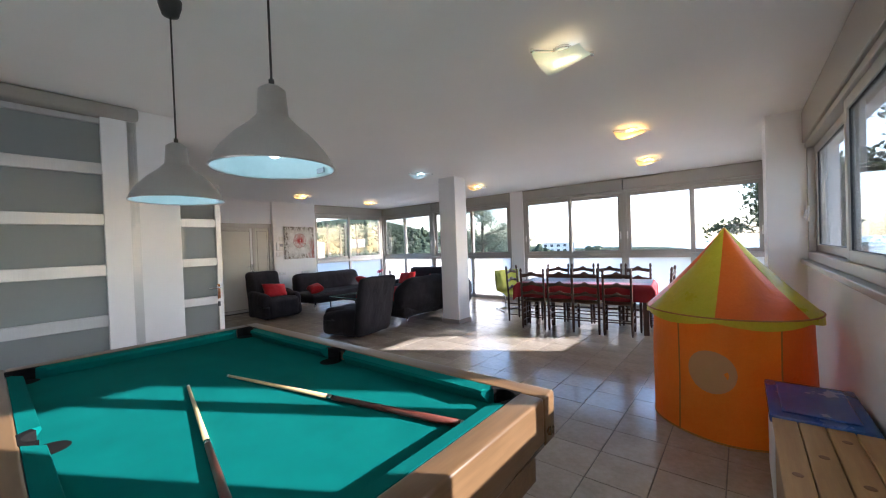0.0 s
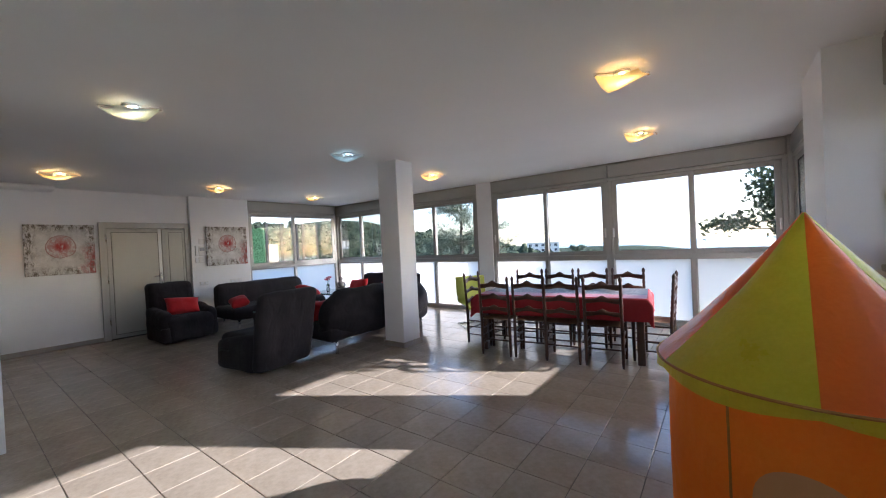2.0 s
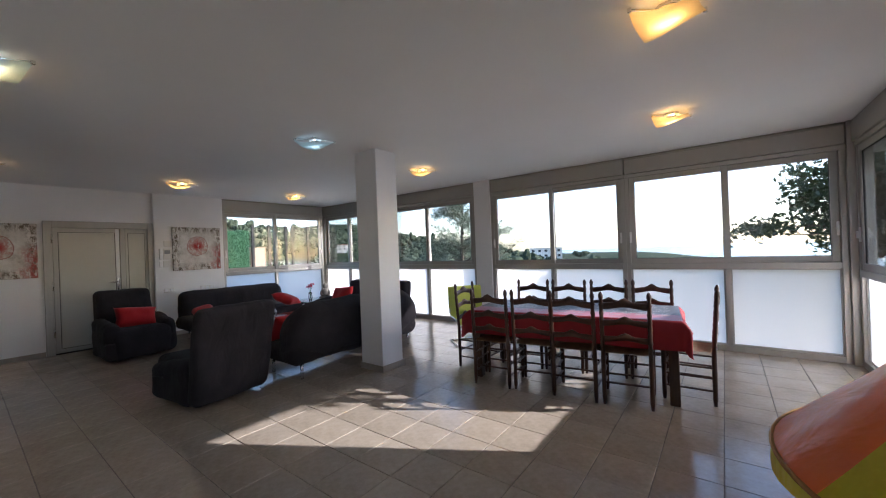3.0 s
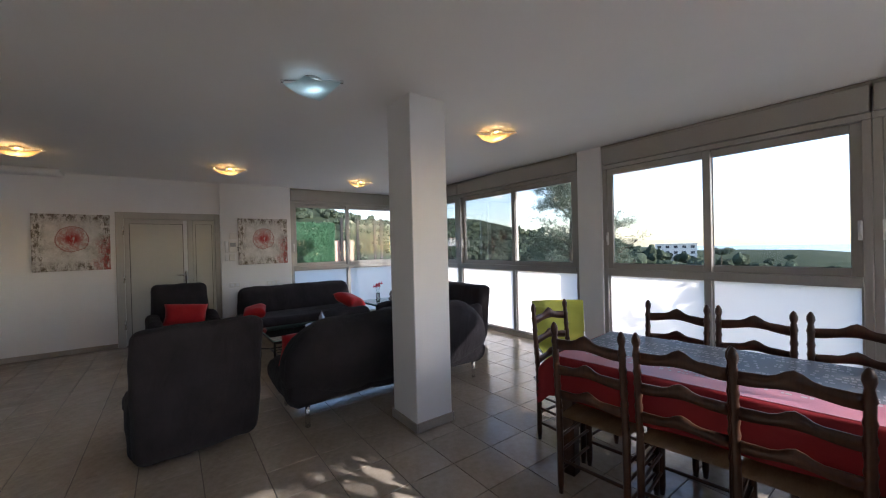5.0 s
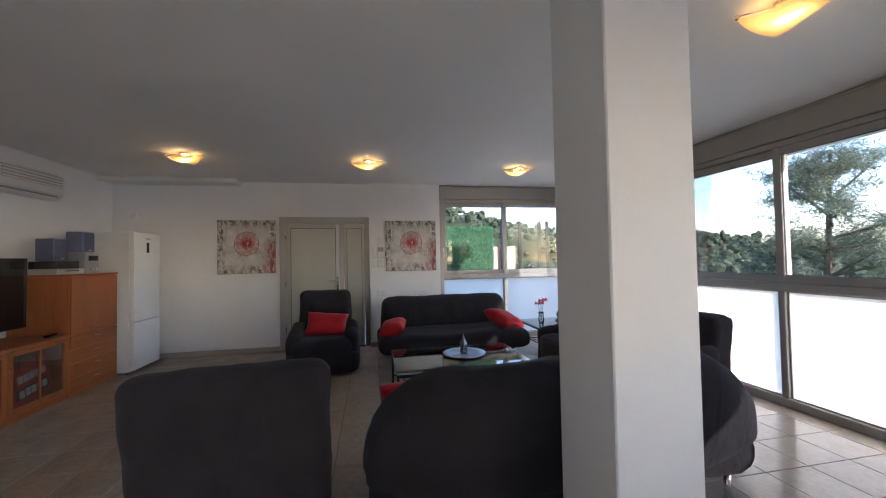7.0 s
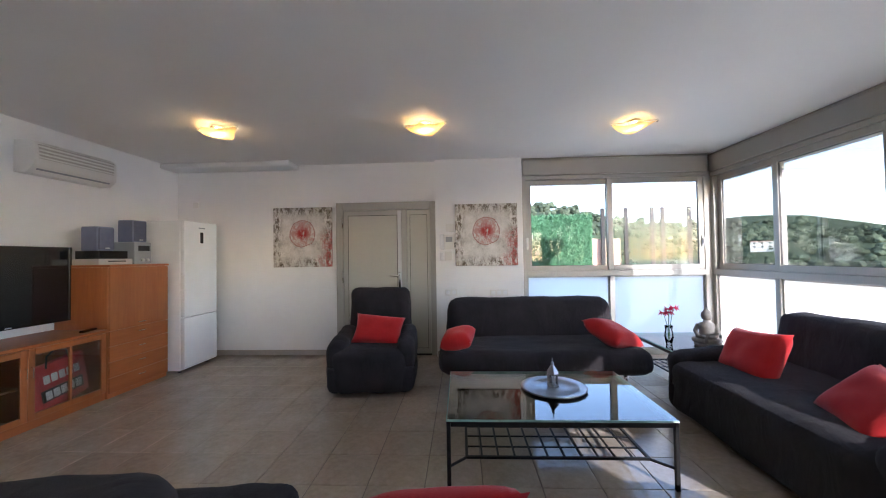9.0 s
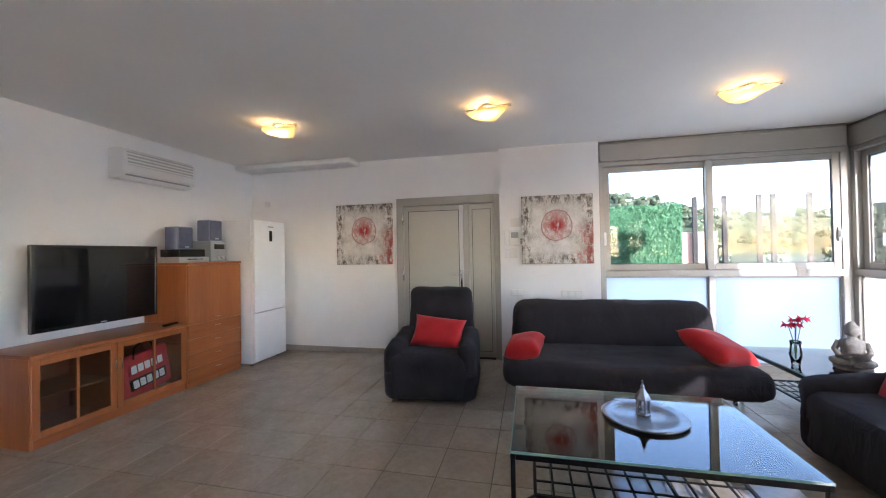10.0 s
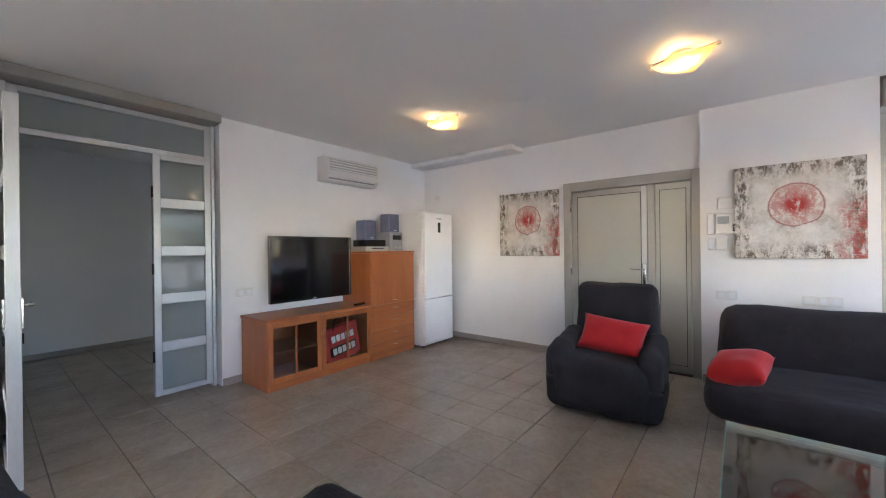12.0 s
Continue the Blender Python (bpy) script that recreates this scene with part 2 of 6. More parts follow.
M_INK = surf("black_ink", (0.012, 0.012, 0.012), (0.02, 0.02, 0.02), 9, 0.6, fine=60)
M_PAPERW = surf("white_print", (0.72, 0.72, 0.70), (0.8, 0.8, 0.78), 9, 0.6, fine=60)
M_PETAL = surf("red_petals", (0.62, 0.014, 0.05), (0.80, 0.03, 0.09), 30, 0.7, fine=120, translucent=0.5)
M_POST = surf("dark_bronze_post", (0.010, 0.009, 0.009), (0.018, 0.017, 0.016), 6, 0.7, fine=60, spec=0.2)
M_SALMON = surf("salmon_stucco", (0.42, 0.25, 0.19), (0.50, 0.31, 0.24), 2, 0.85, bump=0.3, fine=40)
M_PALM = surf("palm_fronds", (0.035, 0.09, 0.035), (0.07, 0.15, 0.06), 8, 0.5, fine=60, translucent=0.2)
M_STEM = surf("green_stem", (0.04, 0.10, 0.02), (0.07, 0.16, 0.04), 30, 0.6, fine=120)
M_VASE = glass("vase_glass", (0.97, 0.985, 0.98), 1.2)
M_FENCEGREEN = surf("artificial_hedge", (0.025, 0.09, 0.04), (0.08, 0.21, 0.10), 14, 0.8, fine=60, translucent=0.3)
M_PINELEAF = surf("pine_needles", (0.085, 0.11, 0.075), (0.15, 0.18, 0.125), 1.2, 0.8, fine=9, translucent=0.35)
M_LEAF = surf("dark_leaves", (0.025, 0.04, 0.014), (0.06, 0.085, 0.03), 2, 0.6, fine=16, translucent=0.25)
M_BARK = surf("bark", (0.07, 0.05, 0.035), (0.15, 0.11, 0.08), 5, 0.9, bump=1.0, fine=24, stretch=(1, 1, 0.25))
M_SCRUB = surf("hill_scrub", (0.022, 0.032, 0.018), (0.044, 0.054, 0.030), 0.03, 0.95, fine=0.4, spec=0.04)
M_WOODS = surf("hill_woods", (0.028, 0.040, 0.026), (0.066, 0.080, 0.052), 0.05, 0.95, fine=1.2, spec=0.04)
M_SEA = surf("sea", (0.05, 0.12, 0.17), (0.08, 0.17, 0.22), 0.01, 0.25, fine=0.2)
M_STUCCO = surf("cream_stucco", (0.60, 0.57, 0.52), (0.70, 0.67, 0.62), 0.5, 0.8, fine=6)
M_ROOF = surf("terracotta_roof", (0.34, 0.13, 0.07), (0.46, 0.20, 0.11), 1, 0.8, fine=8)
M_DARKWIN = surf("dark_far_window", (0.03, 0.035, 0.04), (0.06, 0.065, 0.07), 1, 0.2, fine=6)
M_TERRACE = surf("terrace_concrete", (0.36, 0.34, 0.31), (0.46, 0.44, 0.40), 2, 0.8, fine=20)


def vary_islands(m, low, high):
    """Let each loose clump of one mesh have its own brightness."""
    nt = m.node_tree
    b = next(n for n in nt.nodes if n.type == "BSDF_PRINCIPLED")
    col = b.inputs["Base Color"].links[0].from_socket
    geo = nt.nodes.new("ShaderNodeNewGeometry")
    mr = nt.nodes.new("ShaderNodeMapRange")
    mr.inputs["To Min"].default_value, mr.inputs["To Max"].default_value = low, high
    hs = nt.nodes.new("ShaderNodeHueSaturation")
    nt.links.new(geo.outputs["Random Per Island"], mr.inputs[0])
    nt.links.new(mr.outputs[0], hs.inputs["Value"])
    nt.links.new(col, hs.inputs["Color"])
    nt.links.new(hs.outputs[0], b.inputs["Base Color"])


vary_islands(M_WOODS, 0.6, 1.2)


def painting_material():
    """Abstract canvas: pale ground with scraped dark edges, a red ringed disc and white strokes; object space, y across, z up."""
    m, nt, out = tree_of("abstract_canvas")
    b = nt.nodes.new("ShaderNodeBsdfPrincipled")
    b.inputs["Roughness"].default_value = 0.6
    tc = nt.nodes.new("ShaderNodeTexCoord").outputs["Object"]
    n1 = noise_node(nt, tc, 7, 8, 0.75)
    base = ramp_node(nt, n1.outputs[0], [(0.30, (0.30, 0.28, 0.25)), (0.44, (0.55, 0.53, 0.50)), (0.62, (0.72, 0.70, 0.675))])
    n2 = noise_node(nt, tc, 16, 6, 0.8, (1, 1, 0.45))
    dark = ramp_node(nt, n2.outputs[0], [(0.46, (0, 0, 0)), (0.56, (1, 1, 1))])
    sep = nt.nodes.new("ShaderNodeSeparateXYZ")
    nt.links.new(tc, sep.inputs[0])

    def math_node(op, a, bb=None, c=None):
        k = nt.nodes.new("ShaderNodeMath")
        k.operation = op
        for i, v in enumerate((a, bb, c)):
            if v is None:
                continue
            if isinstance(v, (int, float)):
                k.inputs[i].default_value = v
            else:
                nt.links.new(v, k.inputs[i])
        return k.outputs[0]

    def mixc(fac, a, bb):
        k = nt.nodes.new("ShaderNodeMix")
        k.data_type = "RGBA"
        nt.links.new(fac, k.inputs[0])
        for i, v in ((6, a), (7, bb)):
            if isinstance(v, tuple):
                k.inputs[i].default_value = (*v, 1)
            else:
                nt.links.new(v, k.inputs[i])
        return k.outputs[2]

    edge = math_node("MAXIMUM", math_node("ABSOLUTE", sep.outputs["Y"]), math_node("ABSOLUTE", sep.outputs["Z"]))
    rough_edge = math_node("ADD", edge, math_node("MULTIPLY_ADD", n1.outputs[0], 0.30, -0.15))
    em = ramp_node(nt, rough_edge, [(0.27, (0, 0, 0)), (0.37, (1, 1, 1))]).outputs[0]
    col = mixc(math_node("MULTIPLY", em, dark.outputs[0]), base.outputs[0], (0.13, 0.10, 0.07))
    wob = math_node("MULTIPLY_ADD", n1.outputs[0], 0.07, -0.035)
    rad = math_node("ADD", math_node("SQRT", math_node("ADD", math_node("POWER", sep.outputs["Y"], 2.0),
          math_node("POWER", math_node("SUBTRACT", sep.outputs["Z"], 0.05), 2.0))), wob)
    n3 = noise_node(nt, tc, 20, 6, 0.75, (1, 1, 0.7))
    patch = ramp_node(nt, n3.outputs[0], [(0.42, (0, 0, 0)), (0.54, (0.9, 0.9, 0.9))]).outputs[0]
    wash = math_node("MULTIPLY", ramp_node(nt, rad, [(0.16, (1, 1, 1)), (0.20, (0, 0, 0))]).outputs[0], patch)
    col = mixc(wash, col, (0.47, 0.23, 0.205))
    core = math_node("MULTIPLY", ramp_node(nt, rad, [(0.05, (1, 1, 1)), (0.13, (0, 0, 0))]).outputs[0],
                     ramp_node(nt, n2.outputs[0], [(0.40, (0, 0, 0)), (0.50, (1, 1, 1))]).outputs[0])
    col = mixc(core, col, (0.40, 0.025, 0.02))
    ring = math_node("LESS_THAN", math_node("ABSOLUTE", math_node("SUBTRACT", rad, 0.182)), 0.006)
    col = mixc(math_node("MULTIPLY", ring, 0.75), col, (0.30, 0.10, 0.09))
    drift = math_node("MULTIPLY_ADD", n1.outputs[0], 0.5, -0.25)
    low = math_node("MULTIPLY", ramp_node(nt, math_node("ADD", sep.outputs["Z"], drift), [(0.0, (1, 1, 1)), (0.10, (0, 0, 0))]).outputs[0],
                    ramp_node(nt, math_node("ADD", sep.outputs["Y"], drift), [(0.20, (0, 0, 0)), (0.34, (1, 1, 1))]).outputs[0])
    col = mixc(math_node("MULTIPLY", low, patch), col, (0.36, 0.06, 0.05))
    strokes = noise_node(nt, tc, 6, 2, 0.5, (1, 0.6, 1.5))
    stm = math_node("LESS_THAN", math_node("ABSOLUTE", math_node("SUBTRACT", strokes.outputs[0], 0.5)), 0.010)
    lower = math_node("MULTIPLY", stm, math_node("LESS_THAN", sep.outputs["Z"], 0.02))
    col = mixc(math_node("MULTIPLY", lower, 0.4), col, (0.76, 0.74, 0.70))
    nt.links.new(col, b.inputs["Base Color"])
    bp = nt.nodes.new("ShaderNodeBump")
    bp.inputs["Strength"].default_value, bp.inputs["Distance"].default_value = 0.6, 0.004
    nt.links.new(n2.outputs[0], bp.inputs["Height"])
    nt.links.new(bp.outputs[0], b.inputs["Normal"])
    nt.links.new(b.outputs[0], out.inputs[0])
    return m


M_CANVAS = painting_material()


# ---------------------------------------------------------------- mesh helpers
def mesh_of(name, bm, mat, smooth=None):
    if smooth is not None:
        ang = radians(smooth)
        for f in bm.faces:
            f.smooth = True
        for e in bm.edges:
            if len(e.link_faces) == 2 and e.calc_face_angle(0) > ang:
                e.smooth = False
    me = bpy.data.meshes.new(name)
    bm.to_mesh(me)
    bm.free()
    me.materials.append(mat)
    return me


def part(name, bm, mat, parent, label="", smooth=None, kind=""):
    """Link a bmesh as one mesh object under a thing or a part."""
    ob = new(name, mesh_of(name, bm, mat, smooth))
    ob.parent = parent
    return tagged(ob, label, kind=kind)


def thing(name, label, category, group="", at=(0, 0, 0), turn=0):
    ob = new(name)
    ob.empty_display_size = 0.1
    ob.matrix_basis = pose(*at, 0, 0, turn)
    return tagged(ob, label, category, group)


def solid(name, bm, mat, label, category="", group="", kind="", smooth=None, at=(0, 0, 0), turn=0):
    ob = new(name, mesh_of(name, bm, mat, smooth))
    ob.matrix_basis = pose(*at, 0, 0, turn)
    return tagged(ob, label, category, group, kind)


def box(bm, x0, y0, z0, x1, y1, z1, bevel=0.0, seg=1):
    vs = [bm.verts.new(p) for p in ((x0, y0, z0), (x1, y0, z0), (x1, y1, z0), (x0, y1, z0), (x0, y0, z1), (x1, y0, z1), (x1, y1, z1), (x0, y1, z1))]
    fs = [bm.faces.new([vs[i] for i in q]) for q in ((3, 2, 1, 0), (4, 5, 6, 7), (0, 1, 5, 4), (1, 2, 6, 5), (2, 3, 7, 6), (3, 0, 4, 7))]
    if bevel:
        es = list({e for f in fs for e in f.edges})
        bmesh.ops.bevel(bm, geom=es, offset=bevel, segments=seg, affect="EDGES", profile=0.6)
    return bm


def boxm(*a, **k):
    return box(bmesh.new(), *a, **k)


def rod(bm, p0, p1, r0, r1=None, seg=10, caps=True):
    """A round bar from p0 to p1."""
    r1 = r0 if r1 is None else r1
    p0, p1 = Vector(p0), Vector(p1)
    q = (p1 - p0).to_track_quat("Z", "Y")
    rings = []
    for p, r in ((p0, r0), (p1, r1)):
        rings.append([bm.verts.new(p + q @ Vector((r * math.cos(2 * math.pi * i / seg), r * math.sin(2 * math.pi * i / seg), 0))) for i in range(seg)])
    for i in range(seg):
        j = (i + 1) % seg
        bm.faces.new((rings[0][i], rings[0][j], rings[1][j], rings[1][i]))
    if caps:
        bm.faces.new(rings[0][::-1])
        bm.faces.new(rings[1])
    return bm


def tube(bm, pts, r, seg=8, closed=False):
    """A round bar bent along points."""
    pts = [Vector(p) for p in pts]
    n, rings = len(pts), []
    up = Vector((0.13, 0.21, 0.97))
    for i, p in enumerate(pts):
        a = pts[(i - 1) % n] if closed or i else p
        b = pts[(i + 1) % n] if closed or i < n - 1 else p
        d = (b - a).normalized()
        s = d.cross(up).normalized()
        u = s.cross(d)
        rings.append([bm.verts.new(p + r * (s * math.cos(2 * math.pi * k / seg) + u * math.sin(2 * math.pi * k / seg))) for k in range(seg)])
    for i in range(n if closed else n - 1):
        for k in range(seg):
            m = (k + 1) % seg
            j = (i + 1) % n
            bm.faces.new((rings[i][k], rings[i][m], rings[j][m], rings[j][k]))
    if not closed:
        bm.faces.new(rings[0][::-1])
        bm.faces.new(rings[-1])
    return bm


def lathe(bm, prof, seg=24, at=(0, 0, 0), cap0=True, cap1=True):
    """A turned shape from (radius, height) rows."""
    rings = []
    for r, z in prof:
        rings.append([bm.verts.new((at[0] + r * math.cos(2 * math.pi * i / seg), at[1] + r * math.sin(2 * math.pi * i / seg), at[2] + z)) for i in range(seg)])
    for a, b in zip(rings, rings[1:]):
        for i in range(seg):
            j = (i + 1) % seg
            bm.faces.new((a[i], a[j], b[j], b[i]))
    if cap0:
        bm.faces.new(rings[0][::-1])
    if cap1:
        bm.faces.new(rings[-1])
    return bm


def soft_block(x0, y0, z0, x1, y1, z1, r=0.08, power=4.0, n=14, wrinkle=0.012, seed=0.0, lean=0.0, taper=0.0, sag=0.0):
    """An upholstered block: a rounded box (superellipsoid) with uneven cloth; lean moves the top along x, taper narrows it along y."""
    bm = bmesh.new()
    bmesh.ops.create_cube(bm, size=2.0)
    bmesh.ops.subdivide_edges(bm, edges=bm.edges[:], cuts=n, use_grid_fill=True)
    cx, cy, cz = (x0 + x1) / 2, (y0 + y1) / 2, (z0 + z1) / 2
    hx, hy, hz = (x1 - x0) / 2, (y1 - y0) / 2, (z1 - z0) / 2
    for v in bm.verts:
        p = Vector(v.co)
        half = Vector((hx, hy, hz))
        q = Vector((p.x * hx, p.y * hy, p.z * hz))
        inner = Vector([max(-(h - r), min(h - r, c)) for c, h in zip(q, half)])
        d = q - inner
        if d.length > 1e-6:
            q = inner + d.normalized() * min(r, max(abs(d.x), abs(d.y), abs(d.z)))
        w = noise.noise(Vector((q.x * 3.1 + seed, q.y * 3.1 - seed, q.z * 3.7 + 2 * seed)))
        w2 = noise.noise(Vector((q.x * 9 + seed, q.y * 9, q.z * 7 - seed)))
        out = Vector((q.x / hx, q.y / hy, q.z / hz))
        q += out.normalized() * (w * wrinkle + w2 * wrinkle * 0.7)
        f = (q.z / hz + 1) / 2
        q.x += lean * f
        q.y *= 1 - taper * f
        if sag:
            q.z -= sag * (1 - (q.x / hx) ** 2) * (1 - (q.y / hy) ** 2) * (1 if q.z > 0 else 0)
        v.co = q + Vector((cx, cy, cz))
    return bm


def cushion(w, h, d, seed=0.0, n=16):
    """A throw pillow lying flat: w by h, d thick, with pinched corners."""
    bm = bmesh.new()
    grid = {}
    for s in (1, -1):
        for i in range(n + 1):
            for j in range(n + 1):
                u, v = 2 * i / n - 1, 2 * j / n - 1
                edge = (1 - u ** 4) * (1 - v ** 4)
                z = s * d / 2 * max(0.0, edge) ** 0.55
                pin = 1 - 0.10 * (1 - abs(u) ** 2) * abs(v) ** 3
                pin2 = 1 - 0.10 * (1 - abs(v) ** 2) * abs(u) ** 3
                x, y = u * w / 2 * pin2, v * h / 2 * pin
                z += 0.012 * noise.noise(Vector((x * 9 + seed, y * 9, s * 2 + seed)))* edge
                key = (i, j, s if 0 < i < n and 0 < j < n else 0)
                if key not in grid:
                    grid[key] = bm.verts.new((x, y, z))

    def g(i, j, s):
        return grid[(i, j, s if 0 < i < n and 0 < j < n else 0)]
    for s in (1, -1):
        for i in range(n):
            for j in range(n):
                q = [g(i, j, s), g(i + 1, j, s), g(i + 1, j + 1, s), g(i, j + 1, s)]
                bm.faces.new(q if s > 0 else q[::-1])
    return bm


def text_mesh(body, size, mat, parent, at, rot, name="lettering", extrude=0.001, spacing=1.0):
    cu = bpy.data.curves.new(name, "FONT")
    cu.body, cu.size, cu.extrude, cu.align_x, cu.align_y = body, size, extrude, "CENTER", "CENTER"
    cu.space_character = spacing
    cu.resolution_u = 2
    tmp = bpy.data.objects.new(name, cu)
    scene.collection.objects.link(tmp)
    dg = bpy.context.evaluated_depsgraph_get()
    me = bpy.data.meshes.new_from_object(tmp.evaluated_get(dg))
    bpy.data.objects.remove(tmp)
    me.materials.clear()
    me.materials.append(mat)
    ob = new(name, me)
    ob.parent = parent
    ob.matrix_basis = pose(*at, *rot)
    return ob

# ---------------------------------------------------------------- the shell
H = 2.70


def wall(name, x0, y0, z0, x1, y1, z1, label="plain white painted wall"):
    return solid(name, boxm(x0, y0, z0, x1, y1, z1), M_WALL, label, "wall", kind="structure")


floor_ob = solid("floor", boxm(-9.75, -2.0, -0.25, 1.0, 9.05, -0.006), M_GROUT, "cement bed with grout lines under stoneware tiles", "floor", kind="structure")

# the ceiling, with the shallow dropped corner above the fridge
bm = boxm(-9.75, -2.0, H, 1.0, 9.05, H + 0.25)
solid("ceiling", bm, M_CEIL, "smooth white painted ceiling", "ceiling", kind="structure")
solid("soffit", boxm(-9.16, 1.21, 2.625, -8.84, 3.02, H - 0.002, bevel=0.035, seg=4), M_WALL, "low white plaster soffit in the ceiling corner", "soffit", kind="structure", smooth=35)

# west wall: door wall, a pier with the second canvas, then the window
wall("wall_west_1", -9.42, 0.9, 0, -9.17, 3.56, H)
wall("wall_west_4", -9.42, -1.92, 0, -9.17, 0.9, 0.9)
wall("wall_west_5", -9.42, -1.92, 2.2, -9.17, 0.9, H)
wall("wall_west_6", -9.42, -1.92, 0.9, -9.17, -1.3, 2.2)
# added opening, out of view, that lets sky light into the dark hall
hw = thing("window_10", "unseen cream etched window added to light the hall", "window", at=(-9.30, -1.3, 0))
hw["kind"] = "structure"
part("etched_pane", boxm(-0.004, 0.002, 0.902, 0.004, 2.198, 2.198), M_FROSTHALL, hw)
wall("wall_west_2", -9.42, 3.56, 2.14, -9.17, 4.97, H)
wall("wall_west_3", -9.42, 4.97, 0, -9.07, 6.16, H, "white painted pier beside the entrance door")
# south side of the lounge: wall with the television, glazed partition, pier
wall("wall_south_1", -9.17, 1.02, 0, -6.08, 1.22, H)
wall("wall_south_2", -4.64, 1.0, 0, -3.88, 1.52, H, "white painted pier between two glazed partitions")
wall("wall_south_3", -3.88, -1.85, 0, 0.62, -1.6, H)
wall("wall_hall_south", -9.17, -1.92, 0, -3.88, -1.72, H)
# east side: low wall under the long window, pier, floor-length window
wall("wall_east_1", 0.62, 0.30, 0, 0.86, 1.69, H)
wall("wall_east_4", 0.62, -1.85, 0, 0.86, 0.30, 1.135)
wall("lintel_north", -9.36, 8.87, 2.36, 0.86, 9.0, H - 0.001, "white lintel behind the shutter boxes")
wall("lintel_east", 0.78, -1.85, 2.30, 0.87, 8.86, H - 0.001, "white lintel behind the shutter boxes")
wall("lintel_west", -9.42, 6.16, 2.46, -9.27, 8.66, H - 0.001, "white lintel behind the shutter boxes")
wall("wall_east_2", 0.62, 1.69, 0, 0.86, 5.63, 1.135)
wall("wall_east_3", 0.32, 5.63, 0, 0.86, 6.37, H, "white painted pier between the windows")
wall("wall_north_1", -4.40, 8.70, 0, -4.06, 9.0, H, "white painted pier between the windows")
solid("wall_corner_post", boxm(-9.36, 8.66, 0, -9.20, 8.86, H, bevel=0.004), M_FRAME, "champagne aluminium corner post", "post", kind="structure")
solid("wall_corner_post", boxm(0.47, 8.68, 0, 0.66, 8.86, H, bevel=0.004), M_FRAME, "champagne aluminium corner post", "post", kind="structure")

col = solid("column", boxm(-4.32, 5.795, 0, -3.943, 6.143, H, bevel=0.006), M_WALL, "square white painted column standing free on the tiled floor", "column", kind="structure")


def skirting(x0, y0, x1, y1, h=0.075):
    solid("baseboard", boxm(x0, y0, 0.0, x1, y1, h, bevel=0.003), M_SKIRT, "low beige stoneware skirting", "baseboard", kind="structure")


skirting(-9.168, 1.222, -9.155, 3.555)
skirting(-9.068, 4.98, -9.055, 6.15)
skirting(-9.15, 1.222, -6.085, 1.235)
skirting(-4.335, 5.78, -3.928, 5.793)
skirting(-4.335, 6.145, -3.928, 6.158)
skirting(-4.335, 5.795, -4.322, 6.143)
skirting(-3.941, 5.795, -3.928, 6.143)
skirting(-4.44, 8.687, -4.07, 8.699)
skirting(0.607, -1.59, 0.619, 5.62)
skirting(0.307, 5.64, 0.319, 6.36)
skirting(0.325, 5.617, 0.60, 5.629)
skirting(-4.62, 1.521, -3.89, 1.533)
skirting(-3.879, 1.21, -3.867, 1.515)
skirting(-9.1, -1.719, -4.0, -1.707)


# ---------------------------------------------------------------- windows
def bars(x0, z0, x1, z1, w, y0, y1, bevel=0.004):
    """A rectangular frame of four butted bars."""
    bm = bmesh.new()
    box(bm, x0, y0, z0, x0 + w, y1, z1, bevel)
    box(bm, x1 - w, y0, z0, x1, y1, z1, bevel)
    box(bm, x0 + w, y0, z0, x1 - w, y1, z0 + w, bevel)
    box(bm, x0 + w, y0, z1 - w, x1 - w, y1, z1, bevel)
    return bm


